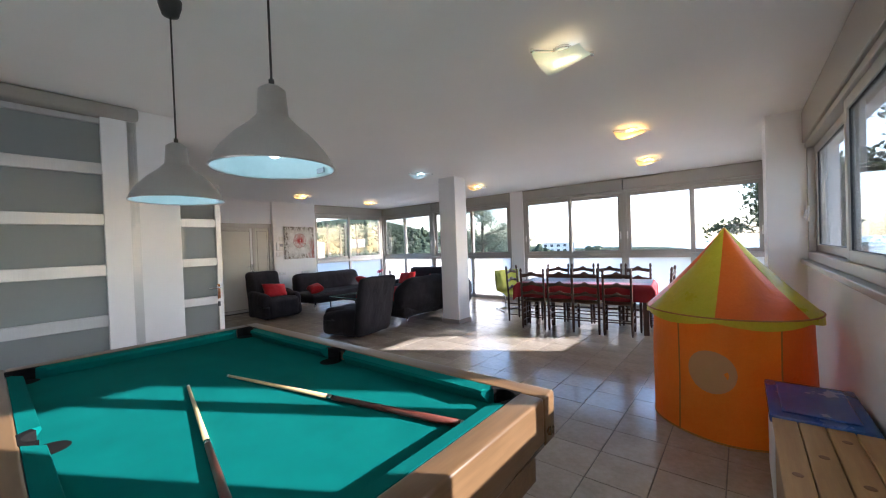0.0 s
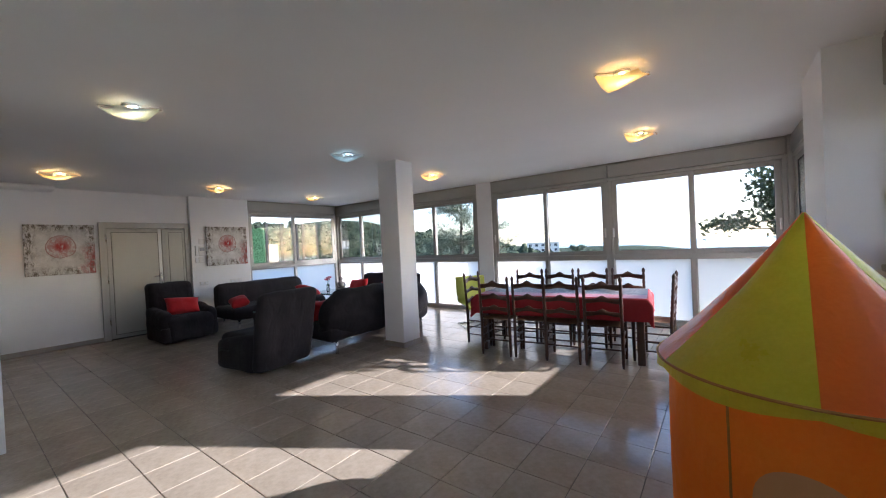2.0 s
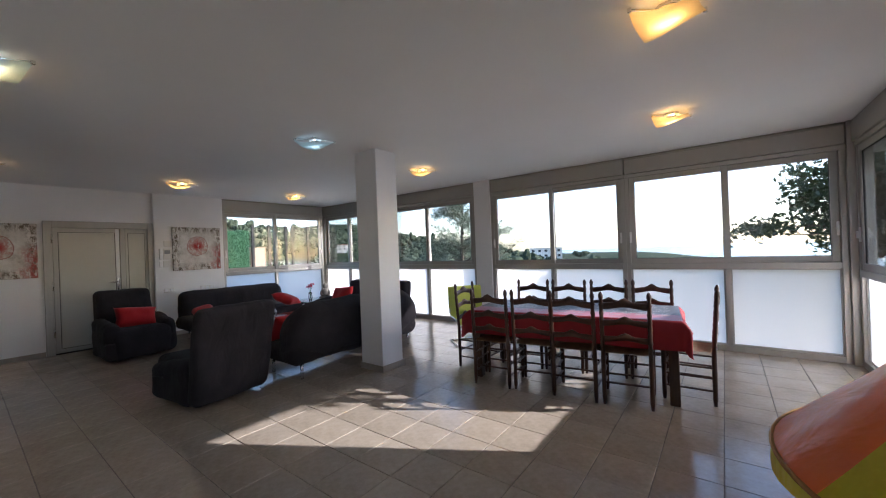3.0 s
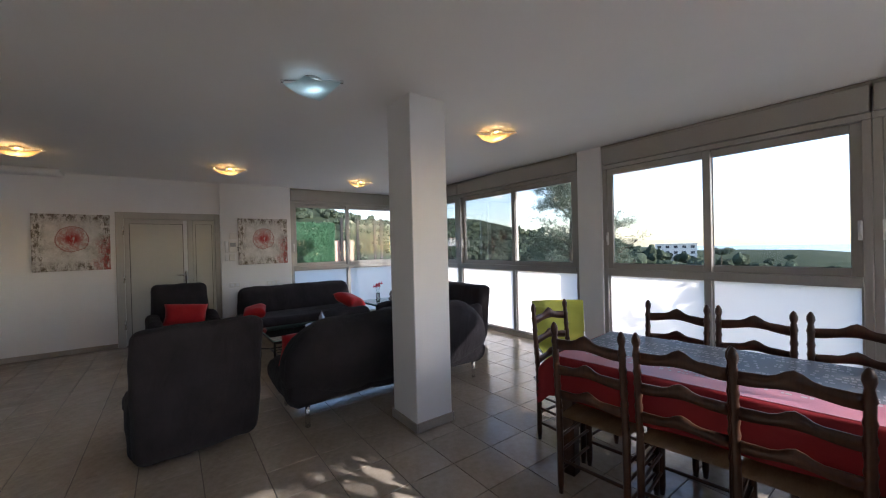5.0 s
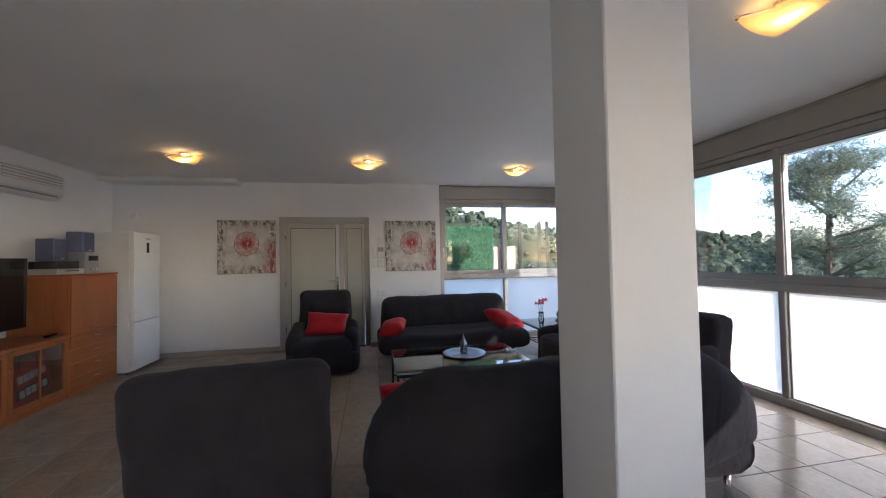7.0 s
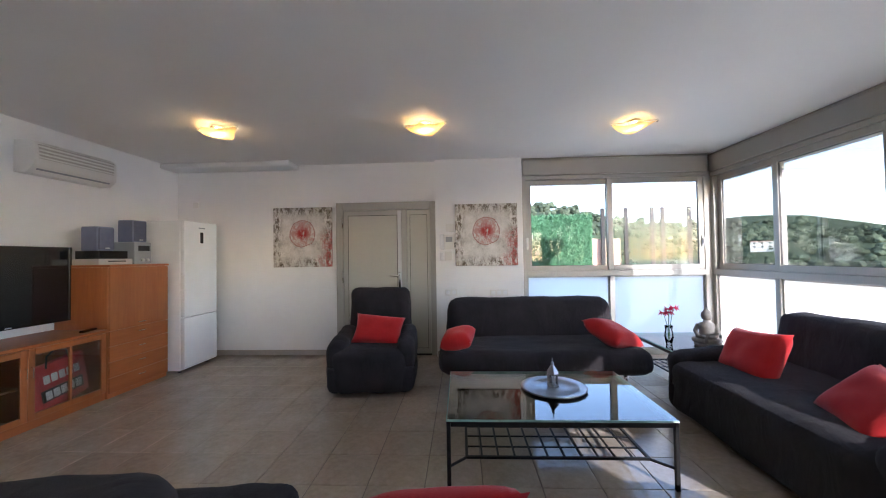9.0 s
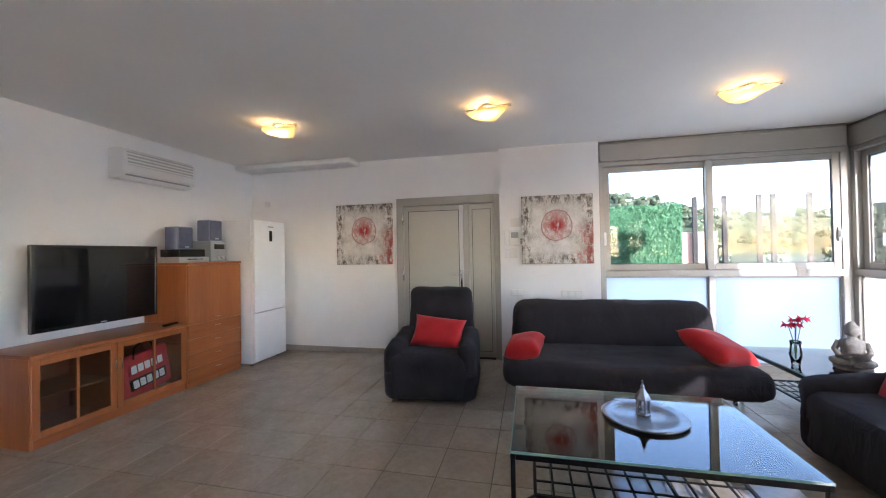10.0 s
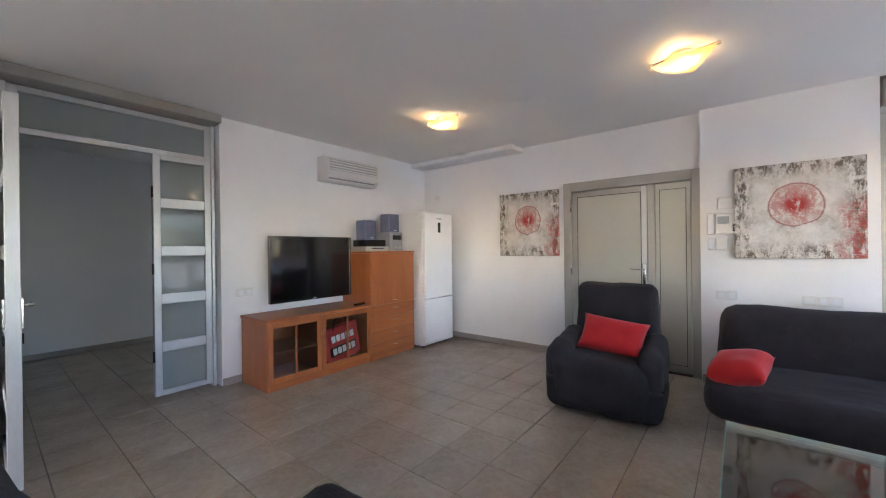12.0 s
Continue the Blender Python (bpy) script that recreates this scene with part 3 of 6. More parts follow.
def window(name, at, turn, length, cut, rail=1.14, top=2.40, low=True, sill=0.0, handle=None, label="", flip=False):
    """A sliding window along local x (outside is +y): shutter box on top, two sashes, a transom and two etched panes below."""
    w = thing(name, label or "champagne aluminium sliding window with etched lower panes", "window", at=at, turn=turn)
    w["kind"] = "structure"
    # shutter box: face with a shadow gap along its top and a lip below
    bm = boxm(0.01, 0.0, top + 0.055, length - 0.01, 0.16, H - 0.035, bevel=0.006)
    box(bm, 0.0, 0.012, H - 0.035, length, 0.15, H - 0.004)
    part("shutter_box", bm, M_SHUTBOX, w, "flat champagne roller shutter box", smooth=30)
    bm = boxm(0.0, 0.02, top, length, 0.15, top + 0.05, bevel=0.004)
    part("head_rail", bm, M_FRAME, w)
    for x in (0.0, length - 0.055):
        part("jamb", boxm(x, 0.03, sill, x + 0.055, 0.15, top, bevel=0.004), M_FRAME, w)
    part("transom", boxm(0.055, 0.022, rail - 0.075, length - 0.055, 0.15, rail, bevel=0.005), M_FRAME, w)
    if low:
        part("bottom_rail", boxm(0.055, 0.03, 0.0, length - 0.055, 0.15, 0.075, bevel=0.004), M_FRAME, w)
        part("mullion", boxm(cut - 0.03, 0.035, 0.075, cut + 0.03, 0.14, rail - 0.075, bevel=0.004), M_FRAME, w)
        for a, b in ((0.055, cut - 0.03), (cut + 0.03, length - 0.055)):
            pn = part("etched_pane", boxm(a + 0.001, 0.08, 0.076, b - 0.001, 0.086, rail - 0.076), M_FROST, w, "white etched glass pane")
            part("bead", bars(a + 0.001, 0.076, b - 0.001, rail - 0.076, 0.014, 0.062, 0.079, 0.002), M_FRAME, pn)
    else:
        part("sill", boxm(-0.02, -0.03, rail - 0.12, length + 0.02, 0.2, rail - 0.076, bevel=0.005), M_FRAME, w, "grey aluminium window sill")
    for k, (a, b) in enumerate(((0.056, cut + 0.035), (cut - 0.035, length - 0.056))):
        y0 = 0.04 if (k == 0) != flip else 0.085
        s = part("sash", bars(a, rail + 0.001, b, top - 0.001, 0.07, y0, y0 + 0.04), M_FRAME, w, "sliding sash")
        part("pane", boxm(a + 0.069, y0 + 0.017, rail + 0.07, b - 0.069, y0 + 0.021, top - 0.07), M_PANE, s, "clear glass pane")
        part("gasket", bars(a + 0.066, rail + 0.067, b - 0.066, top - 0.067, 0.008, y0 + 0.012, y0 + 0.028, 0.001), M_BLACKRUB, s)
    for hx in (handle or ()):
        bm = boxm(hx - 0.013, 0.022, rail + 0.30, hx + 0.013, 0.04, rail + 0.46, bevel=0.005)
        box(bm, hx - 0.009, 0.0, rail + 0.34, hx + 0.009, 0.024, rail + 0.42, bevel=0.006)
        part("handle", bm, M_WPLASTIC, w, "white window catch", smooth=40)
    return w


window("window_1", (-9.20, 8.70, 0), 0, 2.19, 1.02, handle=(2.12,), flip=True)
window("window_2", (-7.009, 8.70, 0), 0, 2.608, 1.39, handle=(0.10,), flip=True)
window("window_3", (-4.06, 8.70, 0), 0, 2.27, 1.14, handle=(0.06, 2.2))
window("window_4", (-1.789, 8.70, 0), 0, 2.258, 1.18, handle=(0.06, 2.18))
window("window_5", (-9.10, 6.17, 0), 90, 2.48, 1.19, handle=(0.06, 2.40), flip=True)
window("window_6", (0.50, 8.67, 0), -90, 2.295, 1.16, rail=1.06, handle=(0.06,))
# unseen window behind the camera, added to brighten the south-east end
window("added_window_9", (0.60, 0.30, 0), -90, 1.86, 0.93, rail=1.26, top=2.30, low=False, sill=1.17,
       label="grey aluminium sliding window with a roller shutter box above a low wall")
window("window_8", (0.60, 2.79, 0), -90, 1.10, 0.42, rail=1.26, top=2.30, low=False, sill=1.17,
       label="grey aluminium sliding window with a roller shutter box above a low wall")
window("window_7", (0.60, 5.63, 0), -90, 2.83, 1.75, rail=1.26, top=2.30, low=False, sill=1.17, handle=(0.05,),
       label="grey aluminium sliding window with a roller shutter box above a low wall", flip=True)

# ---------------------------------------------------------------- glazed partitions
def glazed(name, at, turn, leaves, doors, top=2.62, label=""):
    """Silver partition: leaves are (x0, x1, z0, z1, rows of panes)."""
    w = thing(name, label or "silver aluminium partition with grey etched panes", "partition", at=at, turn=turn)
    w["kind"] = "structure"
    for x0, x1, z0, z1, rows in leaves:
        st = 0.055
        bm = boxm(x0, -0.03, z0, x0 + st, 0.03, z1, 0.003)
        box(bm, x1 - st, -0.03, z0, x1, 0.03, z1, 0.003)
        step = (z1 - z0) / rows
        for i in range(rows + 1):
            h = 0.09
            zc = z0 + i * step
            a, b = max(z0, zc - h / 2), min(z1, zc + h / 2)
            box(bm, x0 + st, -0.028, a, x1 - st, 0.028, b, 0.003)
        fr = part("leaf_frame", bm, M_SILVER, w)
        for i in range(rows):
            za = z0 + i * step + 0.0455
            zb = z0 + (i + 1) * step - 0.0455
            if i == 0:
                za = z0 + 0.0455
            pn = part("pane", boxm(x0 + st + 0.001, -0.004, za, x1 - st - 0.001, 0.004, zb), M_FROSTDOOR, fr, "grey etched pane")
    return w


p1 = glazed("door_2", (-6.06, 1.09, 0), 0, [(0.03, 0.50, 0.03, 2.25, 5), (0.03, 1.36, 2.25, 2.605, 1)], ())
part("jamb", boxm(0.0, -0.05, 0, 0.03, 0.05, 2.61, 0.003), M_SILVER, p1)
part("jamb", boxm(1.36, -0.05, 0, 1.41, 0.05, 2.61, 0.003), M_SILVER, p1)
part("head_box", boxm(-0.01, -0.06, 2.612, 1.43, 0.22, H - 0.003, bevel=0.006), M_SHUTBOX, p1, "champagne box over the partition")
for z in (0.35, 1.15, 1.85):
    part("hinge", rod(bmesh.new(), (0.508, 0.035, z), (0.508, 0.035, z + 0.10), 0.009), M_BLACKRUB, p1)

leaf = glazed("door_3", (-4.685, 1.14, 0), 90, [(0.0, 1.0, 0.03, 2.25, 5)], (), label="open silver aluminium door leaf with grey etched panes")
for s in (1, -1):
    bm = boxm(0.93, s * 0.031 - 0.006 + (0.004 if s > 0 else -0.004), 0.93, 0.965, s * 0.031 + 0.006 + (0.004 if s > 0 else -0.004), 1.10, 0.003)
    rod(bm, (0.948, s * 0.03, 1.06), (0.948, s * 0.075, 1.06), 0.009)
    tube(bm, [(0.948, s * 0.075, 1.06), (0.92, s * 0.078, 1.06), (0.83, s * 0.076, 1.06)], 0.009)
    part("door_handle", bm, M_CHROME, leaf, "satin steel lever handle", smooth=40)
    part("lock_plate", boxm(0.935, s * 0.036 - 0.004, 0.84, 0.96, s * 0.036 + 0.004, 0.90, 0.003), M_BLACKRUB, leaf)

p2 = glazed("partition", (-3.93, -1.56, 0), 90, [(0.03, 0.93, 0.125, 2.585, 6), (0.93, 1.83, 0.125, 2.585, 6), (1.83, 2.72, 0.125, 2.585, 6)], ())
part("plinth", boxm(0.03, -0.03, 0, 2.72, 0.03, 0.124, 0.003), M_SILVER, p2)
part("jamb", boxm(2.72, -0.05, 0, 2.79, 0.05, 2.59, 0.004), M_SILVER, p2)
part("jamb", boxm(-0.03, -0.05, 0, 0.03, 0.05, 2.59, 0.004), M_SILVER, p2)
part("head_box", boxm(-0.03, -0.11, 2.592, 2.80, 0.06, H - 0.003, bevel=0.03, seg=3), M_SHUTBOX, p2, "champagne box over the partition", smooth=40)

# ---------------------------------------------------------------- entrance door
d = thing("door_1", "closed sand-coloured steel entrance door with a narrow side panel", "door", at=(-9.17, 3.56, 0), turn=90)
d["kind"] = "structure"
# local x runs along the wall, local -y points into the room
bm = boxm(0.0, -0.035, 0, 0.10, 0.12, 2.14, 0.004)
box(bm, 1.33, -0.035, 0, 1.41, 0.12, 2.14, 0.004)
box(bm, 0.10, -0.035, 2.03, 1.33, 0.12, 2.14, 0.004)
box(bm, 0.93, -0.033, 0, 1.00, 0.12, 2.03, 0.004)
part("door_frame", bm, M_FRAME, d)
bm = boxm(0.105, -0.02, 0.02, 0.925, 0.04, 2.025, 0.004)
lf = part("door_leaf", bm, M_FRAME, d)
part("leaf_field", boxm(0.175, -0.030, 0.09, 0.86, -0.0205, 1.95, 0.004), M_DOOR, lf, "sand lacquered field")
part("shadow_gap", bars(0.167, 0.082, 0.868, 1.958, 0.006, -0.0225, -0.0202, 0.0005), M_BLACKRUB, lf)
part("lock_stile", boxm(0.872, -0.026, 0.022, 0.924, -0.0205, 2.02, 0.002), M_SILVER, lf)
part("side_panel", boxm(1.005, -0.012, 0.02, 1.325, 0.04, 2.025, 0.004), M_DOOR, d)
part("side_panel_field", boxm(1.05, -0.020, 0.10, 1.28, -0.0125, 1.95, 0.002), M_DOOR, d)
part("shadow_gap", bars(1.043, 0.093, 1.287, 1.957, 0.005, -0.0145, -0.0121, 0.0005), M_BLACKRUB, d)
bm = boxm(0.880, -0.036, 0.92, 0.910, -0.0262, 1.16, 0.004)
rod(bm, (0.888, -0.03, 1.10), (0.888, -0.075, 1.10), 0.010)
tube(bm, [(0.888, -0.075, 1.10), (0.86, -0.078, 1.10), (0.765, -0.075, 1.10)], 0.010)
part("door_handle", bm, M_CHROME, lf, "satin steel lever handle", smooth=40)
for z in (0.28, 1.02, 1.78):
    part("hinge", rod(bmesh.new(), (0.095, -0.044, z), (0.095, -0.044, z + 0.14), 0.011), M_CHROME, lf, smooth=40)
part("threshold", boxm(0.10, -0.04, 0.0, 1.33, 0.10, 0.018, 0.003), M_BLACKRUB, d)


# ---------------------------------------------------------------- wall fittings
def canvas(at, label):
    c = thing("painting", label, "painting", "abstract canvases", at=at, turn=0)
    part("canvas", boxm(0.0, -0.42, -0.42, 0.035, 0.42, 0.42, 0.004), M_CANVAS, c)
    part("stretcher", boxm(-0.012, -0.40, -0.40, -0.001, 0.40, 0.40), M_PINE, c)
    return c


canvas((-9.155, 3.08, 1.665), "square abstract canvas with a red disc hanging on the white wall")
canvas((-9.055, 5.66, 1.65), "square abstract canvas with a red disc hanging beside the intercom")


def plate(at, turn, n, label):
    s = thing("wall_socket" if n > 1 else "light_switch", label, "socket", "white wall plates", at=at, turn=turn)
    part("plate", boxm(0, -0.012, 0, 0.082 * n, 0.0, 0.082, 0.004), M_WPLASTIC, s)
    for i in range(n):
        part("rocker", boxm(0.082 * i + 0.014, -0.017, 0.014, 0.082 * i + 0.068, -0.011, 0.068, 0.004), M_WHITE, s)
    return s


plate((-9.068, 5.09, 0.83), 90, 2, "double white socket plate on the pier")
plate((-9.068, 5.70, 0.82), 90, 3, "triple white socket plate on the pier")
plate((-6.22, 1.222, 0.88), 180, 2, "white double switch plate beside the partition")

ic = thing("intercom", "white wall intercom with handset and small grey screen", "intercom", at=(-9.068, 5.03, 1.46), turn=90)
part("base", boxm(0.06, -0.035, 0.0, 0.23, 0.0, 0.20, 0.006), M_WPLASTIC, ic)
part("handset", boxm(0.0, -0.05, 0.0, 0.055, 0.0, 0.205, 0.012, 2), M_WHITE, ic, smooth=40)
part("screen", boxm(0.08, -0.039, 0.10, 0.17, -0.034, 0.17, 0.003), M_GREYPL, ic, "grey screen")
for i in range(3):
    part("button", boxm(0.195, -0.041, 0.025 + 0.024 * i, 0.212, -0.034, 0.041 + 0.024 * i, 0.002), M_BLACK, ic)
tp = thing("thermostat", "white plastic wall plate above the intercom", "thermostat", at=(-9.068, 5.11, 1.70), turn=90)
part("case", boxm(0.0, -0.018, 0.0, 0.12, 0.0, 0.11, 0.004), M_WPLASTIC, tp)
tp = thing("alarm_panel", "small white plastic panel below the intercom", "alarm panel", at=(-9.068, 5.03, 1.31), turn=90)
part("case", boxm(0.0, -0.02, 0.0, 0.05, 0.0, 0.11, 0.006), M_WHITE, tp)
part("card", boxm(0.065, -0.012, 0.0, 0.16, 0.0, 0.12, 0.004), M_WPLASTIC, tp)
jb = thing("junction_box", "small white junction box on the wall above the fridge", "junction box", at=(-9.168, 1.50, 2.16), turn=90)
part("case", boxm(-0.04, -0.02, -0.04, 0.04, 0.0, 0.04, 0.004), M_WPLASTIC, jb)

ac = thing("air_conditioner", "white split air conditioner mounted high on the wall", "air conditioner", at=(-8.00, 1.222, 2.20), turn=0)
bm = bmesh.new()
prof = [(0.0, 0.30), (0.14, 0.30), (0.195, 0.25), (0.205, 0.14), (0.19, 0.06), (0.12, 0.0), (0.0, 0.0)]
ra = [bm.verts.new((0.0, y, z)) for y, z in prof]
rb = [bm.verts.new((0.82, y, z)) for y, z in prof]
for i in range(len(prof)):
    j = (i + 1) % len(prof)
    bm.faces.new((ra[i], ra[j], rb[j], rb[i]))
bm.faces.new(ra[::-1])
bm.faces.new(rb)
bmesh.ops.recalc_face_normals(bm, faces=bm.faces[:])
part("body", bm, M_WPLASTIC, ac, smooth=35)
for i in range(4):
    part("grille_slat", boxm(0.03, 0.195, 0.135 + 0.033 * i, 0.79, 0.214, 0.150 + 0.033 * i, 0.004), M_WPLASTIC, ac)
part("grille_shadow", boxm(0.04, 0.15, 0.13, 0.78, 0.2052, 0.262), M_GRILLE, ac)
part("louvre", boxm(0.05, 0.13, 0.028, 0.77, 0.17, 0.045, 0.004), M_GREYPL, ac)

# ---------------------------------------------------------------- ceiling lamps
LAMPS = [(-7.56, 2.90, 45, 0), (-7.64, 4.98, 40, 0), (-7.78, 7.08, 38, 0), (-4.13, 5.10, 20, 1), (-4.30, 7.10, 12, 0),
         (-1.01, 6.99, 4, 0), (-0.84, 5.04, 0, 0), (-4.07, 2.86, 15, 2), (-0.77, 2.77, 8, 2)]


def lamp_shade():
    """A square of glass bent into a wave."""
    bm = bmesh.new()
    n, s = 16, 0.15
    rows = []
    for i in range(n + 1):
        rows.append([])
        for j in range(n + 1):
            u, v = 2 * i / n - 1, 2 * j / n - 1
            r = 1 + 0.10 * u * v
            e, k = (u - v) / 2, (u + v) / 2
            z = -0.088 + 0.066 * k * k + 0.02 * math.sin(3.0 * k) * (1 - abs(e)) + 0.012 * e * e
            rows[-1].append(bm.verts.new((u * s * r, v * s / r, z)))
    for i in range(n):
        for j in range(n):
            bm.faces.new((rows[i][j], rows[i + 1][j], rows[i + 1][j + 1], rows[i][j + 1]))
    bmesh.ops.solidify(bm, geom=bm.faces[:], thickness=0.005)
    return bm


for x, y, a, cool in LAMPS:
    la = thing("ceiling_light", ("lit ceiling light of wavy clear glass with a cool bulb" if cool == 1 else "lit ceiling light of wavy clear glass with unlike bulbs" if cool == 2 else "lit ceiling light of wavy amber glass"), "ceiling light", "ceiling lights", at=(x, y, H), turn=a)
    part("backplate", lathe(bmesh.new(), [(0.055, -0.022), (0.06, -0.015), (0.06, -0.001)], 20), M_CHROME, la, smooth=40)
    part("shade", lamp_shade(), M_LAMPGLASS if cool == 0 else M_LAMPGLASSC, la, smooth=50)
    for k, sx in enumerate((-0.055, 0.055)):
        m = M_BULBDIM if cool == 1 else M_BULBC if cool == 2 and k else M_BULBW
        part("bulb", lathe(bmesh.new(), [(0.006, -0.058), (0.018, -0.05), (0.02, -0.04), (0.014, -0.03), (0.012, -0.023)], 12, at=(sx, 0, 0)), m, la, "lit bulb", smooth=50)
    for sx in (-1, 1):
        part("clip", boxm(sx * 0.16 - 0.010, sx * 0.132 - 0.010, -0.032, sx * 0.16 + 0.010, sx * 0.132 + 0.010, -0.008, 0.002), M_CHROME, la)
        part("arm", rod(bmesh.new(), (sx * 0.045, sx * 0.03, -0.012), (sx * 0.158, sx * 0.13, -0.014), 0.004, seg=6), M_CHROME, la)
    ld = bpy.data.lights.new("ceiling_bulb", "POINT")
    ld.energy, ld.shadow_soft_size = (0.95, 0.16, 0.42)[cool], 0.03
    ld.color = (0.75, 0.95, 1.0) if cool == 1 else (1.0, 0.68, 0.30)
    lo = new("ceiling_bulb", ld)
    lo.location = (x, y, H - 0.036)
    tagged(lo, "light of a ceiling lamp", "light")

# ---------------------------------------------------------------- pendants over the pool table
for x, y, zr in ((-1.115, 1.006, 1.742), (-2.03, 0.985, 1.727)):
    pd = thing("pendant_lamp", "brushed metal bell pendant with pale blue lining on a black cable", "pendant lamp", "pendants over the pool table", at=(x, y, zr))
    prof = [(0.21, 0.0), (0.202, 0.025), (0.178, 0.065), (0.135, 0.115), (0.088, 0.155), (0.06, 0.185), (0.054, 0.195), (0.047, 0.285), (0.028, 0.30), (0.012, 0.302)]
    prof = [(r * 0.92, z * 0.92) for r, z in prof]
    part("shade", lathe(bmesh.new(), prof, 48, cap0=False), M_BRUSHED, pd, smooth=40)
    inner = [(r - 0.004, z + 0.001) for r, z in prof[:6]]
    part("lining", lathe(bmesh.new(), inner, 48, cap0=False, cap1=True), M_WHITEIN, pd, "pale blue-white inner lining", smooth=50)
    part("rim", tube(bmesh.new(), [(0.193 * math.cos(2 * math.pi * i / 48), 0.193 * math.sin(2 * math.pi * i / 48), 0) for i in range(48)], 0.004, 6, True), M_BRUSHED, pd)
    part("bulb", lathe(bmesh.new(), [(0.008, 0.035), (0.025, 0.045), (0.03, 0.065), (0.026, 0.09), (0.016, 0.12), (0.014, 0.18)], 16), M_BULBC, pd, "lit globe bulb", smooth=60)
    part("sticker", boxm(-0.025, 0.174, 0.008, 0.02, 0.179, 0.026), M_GREYPL, pd, "small grey sticker")
    part("gland", rod(bmesh.new(), (0, 0, 0.275), (0, 0, 0.30), 0.009), M_CABLE, pd)
    part("cable", rod(bmesh.new(), (0, 0, 0.298), (0, 0, H - zr - 0.06), 0.004, seg=8), M_CABLE, pd)
    part("canopy", lathe(bmesh.new(), [(0.012, -0.085), (0.035, -0.075), (0.048, -0.03), (0.05, -0.002)], 24, at=(0, 0, H - zr)), M_CABLE, pd, "black ceiling canopy", smooth=50)
    ld = bpy.data.lights.new("pendant_bulb", "POINT")
    ld.energy, ld.shadow_soft_size, ld.color = 0.13, 0.03, (0.78, 0.98, 1.0)
    lo = new("pendant_bulb", ld)
    lo.location = (x, y, zr + 0.02)
    tagged(lo, "light of a pendant lamp", "light")

# ---------------------------------------------------------------- seating
def feet(parent, spots, h, r=0.02, mat=None):
    for x, y in spots:
        part("leg", rod(bmesh.new(), (x, y, 0), (x, y, h), r, r, 14), mat or M_CHROME, parent, "round chrome leg", smooth=40)


def sofa_bed(at, turn, length, label, seed):
    """A click-clack sofa under a black stretch cover; it faces local +x and runs along y."""
    s = thing("sofa", label, "sofa", "black sofas", at=at, turn=turn)
    L = length / 2
    part("seat", soft_block(-0.42, -L, 0.19, 0.55, L, 0.44, 0.11, n=22, wrinkle=0.016, seed=seed, sag=0.02), M_COVER, s, smooth=60)
    part("backrest", soft_block(-0.46, -L + 0.02, 0.22, -0.20, L - 0.02, 0.86, 0.12, n=22, wrinkle=0.016, seed=seed + 3, lean=-0.10, taper=0.07), M_COVER, s, smooth=60)
    bm = bmesh.new()
    rod(bm, (0.30, -L + 0.18, 0.17), (0.30, L - 0.18, 0.17), 0.016)
    rod(bm, (-0.30, -L + 0.18, 0.17), (-0.30, L - 0.18, 0.17), 0.016)
    part("frame", bm, M_CHROME, s, "steel tube underframe", smooth=40)
    feet(s, ((0.32, -L + 0.2), (0.32, L - 0.2), (-0.34, -L + 0.2), (-0.34, L - 0.2)), 0.20)
    return s


sofa_bed((-8.10, 6.10, 0), 0, 2.06, "long black covered sofa bed against the pier and window", 1.0)


def curved_sofa(at, turn, length, label, seed):
    """A sofa seen from behind: a swollen cover round a back that curls forward at both ends; faces local +x."""
    s = thing("sofa", label, "sofa", "black sofas", at=at, turn=turn)
    L = length / 2
    bm = soft_block(-0.40, -L, 0.17, 0.52, L, 0.44, 0.12, n=22, wrinkle=0.018, seed=seed, sag=0.02)
    part("seat", bm, M_COVER, s, smooth=60)
    bm = soft_block(-0.40, -L, 0.20, -0.10, L, 0.88, 0.14, n=24, wrinkle=0.02, seed=seed + 5, lean=-0.05)
    for v in bm.verts:
        f = (v.co.y / L)
        drop = max(0.0, abs(f) - 0.62) / 0.38
        g = (v.co.z - 0.20) / 0.68
        v.co.z -= 0.24 * drop ** 2 * max(0.0, g)
        v.co.z += 0.10 * drop * max(0.0, 1 - 2 * g)
        v.co.x += 0.10 * drop ** 2 - 0.07 * math.sin(math.pi * max(0, min(1, g)))
        v.co.y *= 1 + 0.03 * math.sin(math.pi * max(0, min(1, g)))
    part("backrest", bm, M_COVER, s, smooth=60)
    bm = bmesh.new()
    rod(bm, (-0.25, -L + 0.15, 0.16), (-0.25, L - 0.15, 0.16), 0.016)
    rod(bm, (0.28, -L + 0.15, 0.16), (0.28, L - 0.15, 0.16), 0.016)
    part("frame", bm, M_CHROME, s, "steel tube underframe", smooth=40)
    feet(s, ((-0.32, -L + 0.16), (-0.32, L - 0.16), (0.26, -L + 0.13), (0.26, L - 0.13)), 0.20)
    return s


curved_sofa((-4.93, 6.05, 0), 180, 2.14, "black covered sofa with its back to the dining table", 2.0)


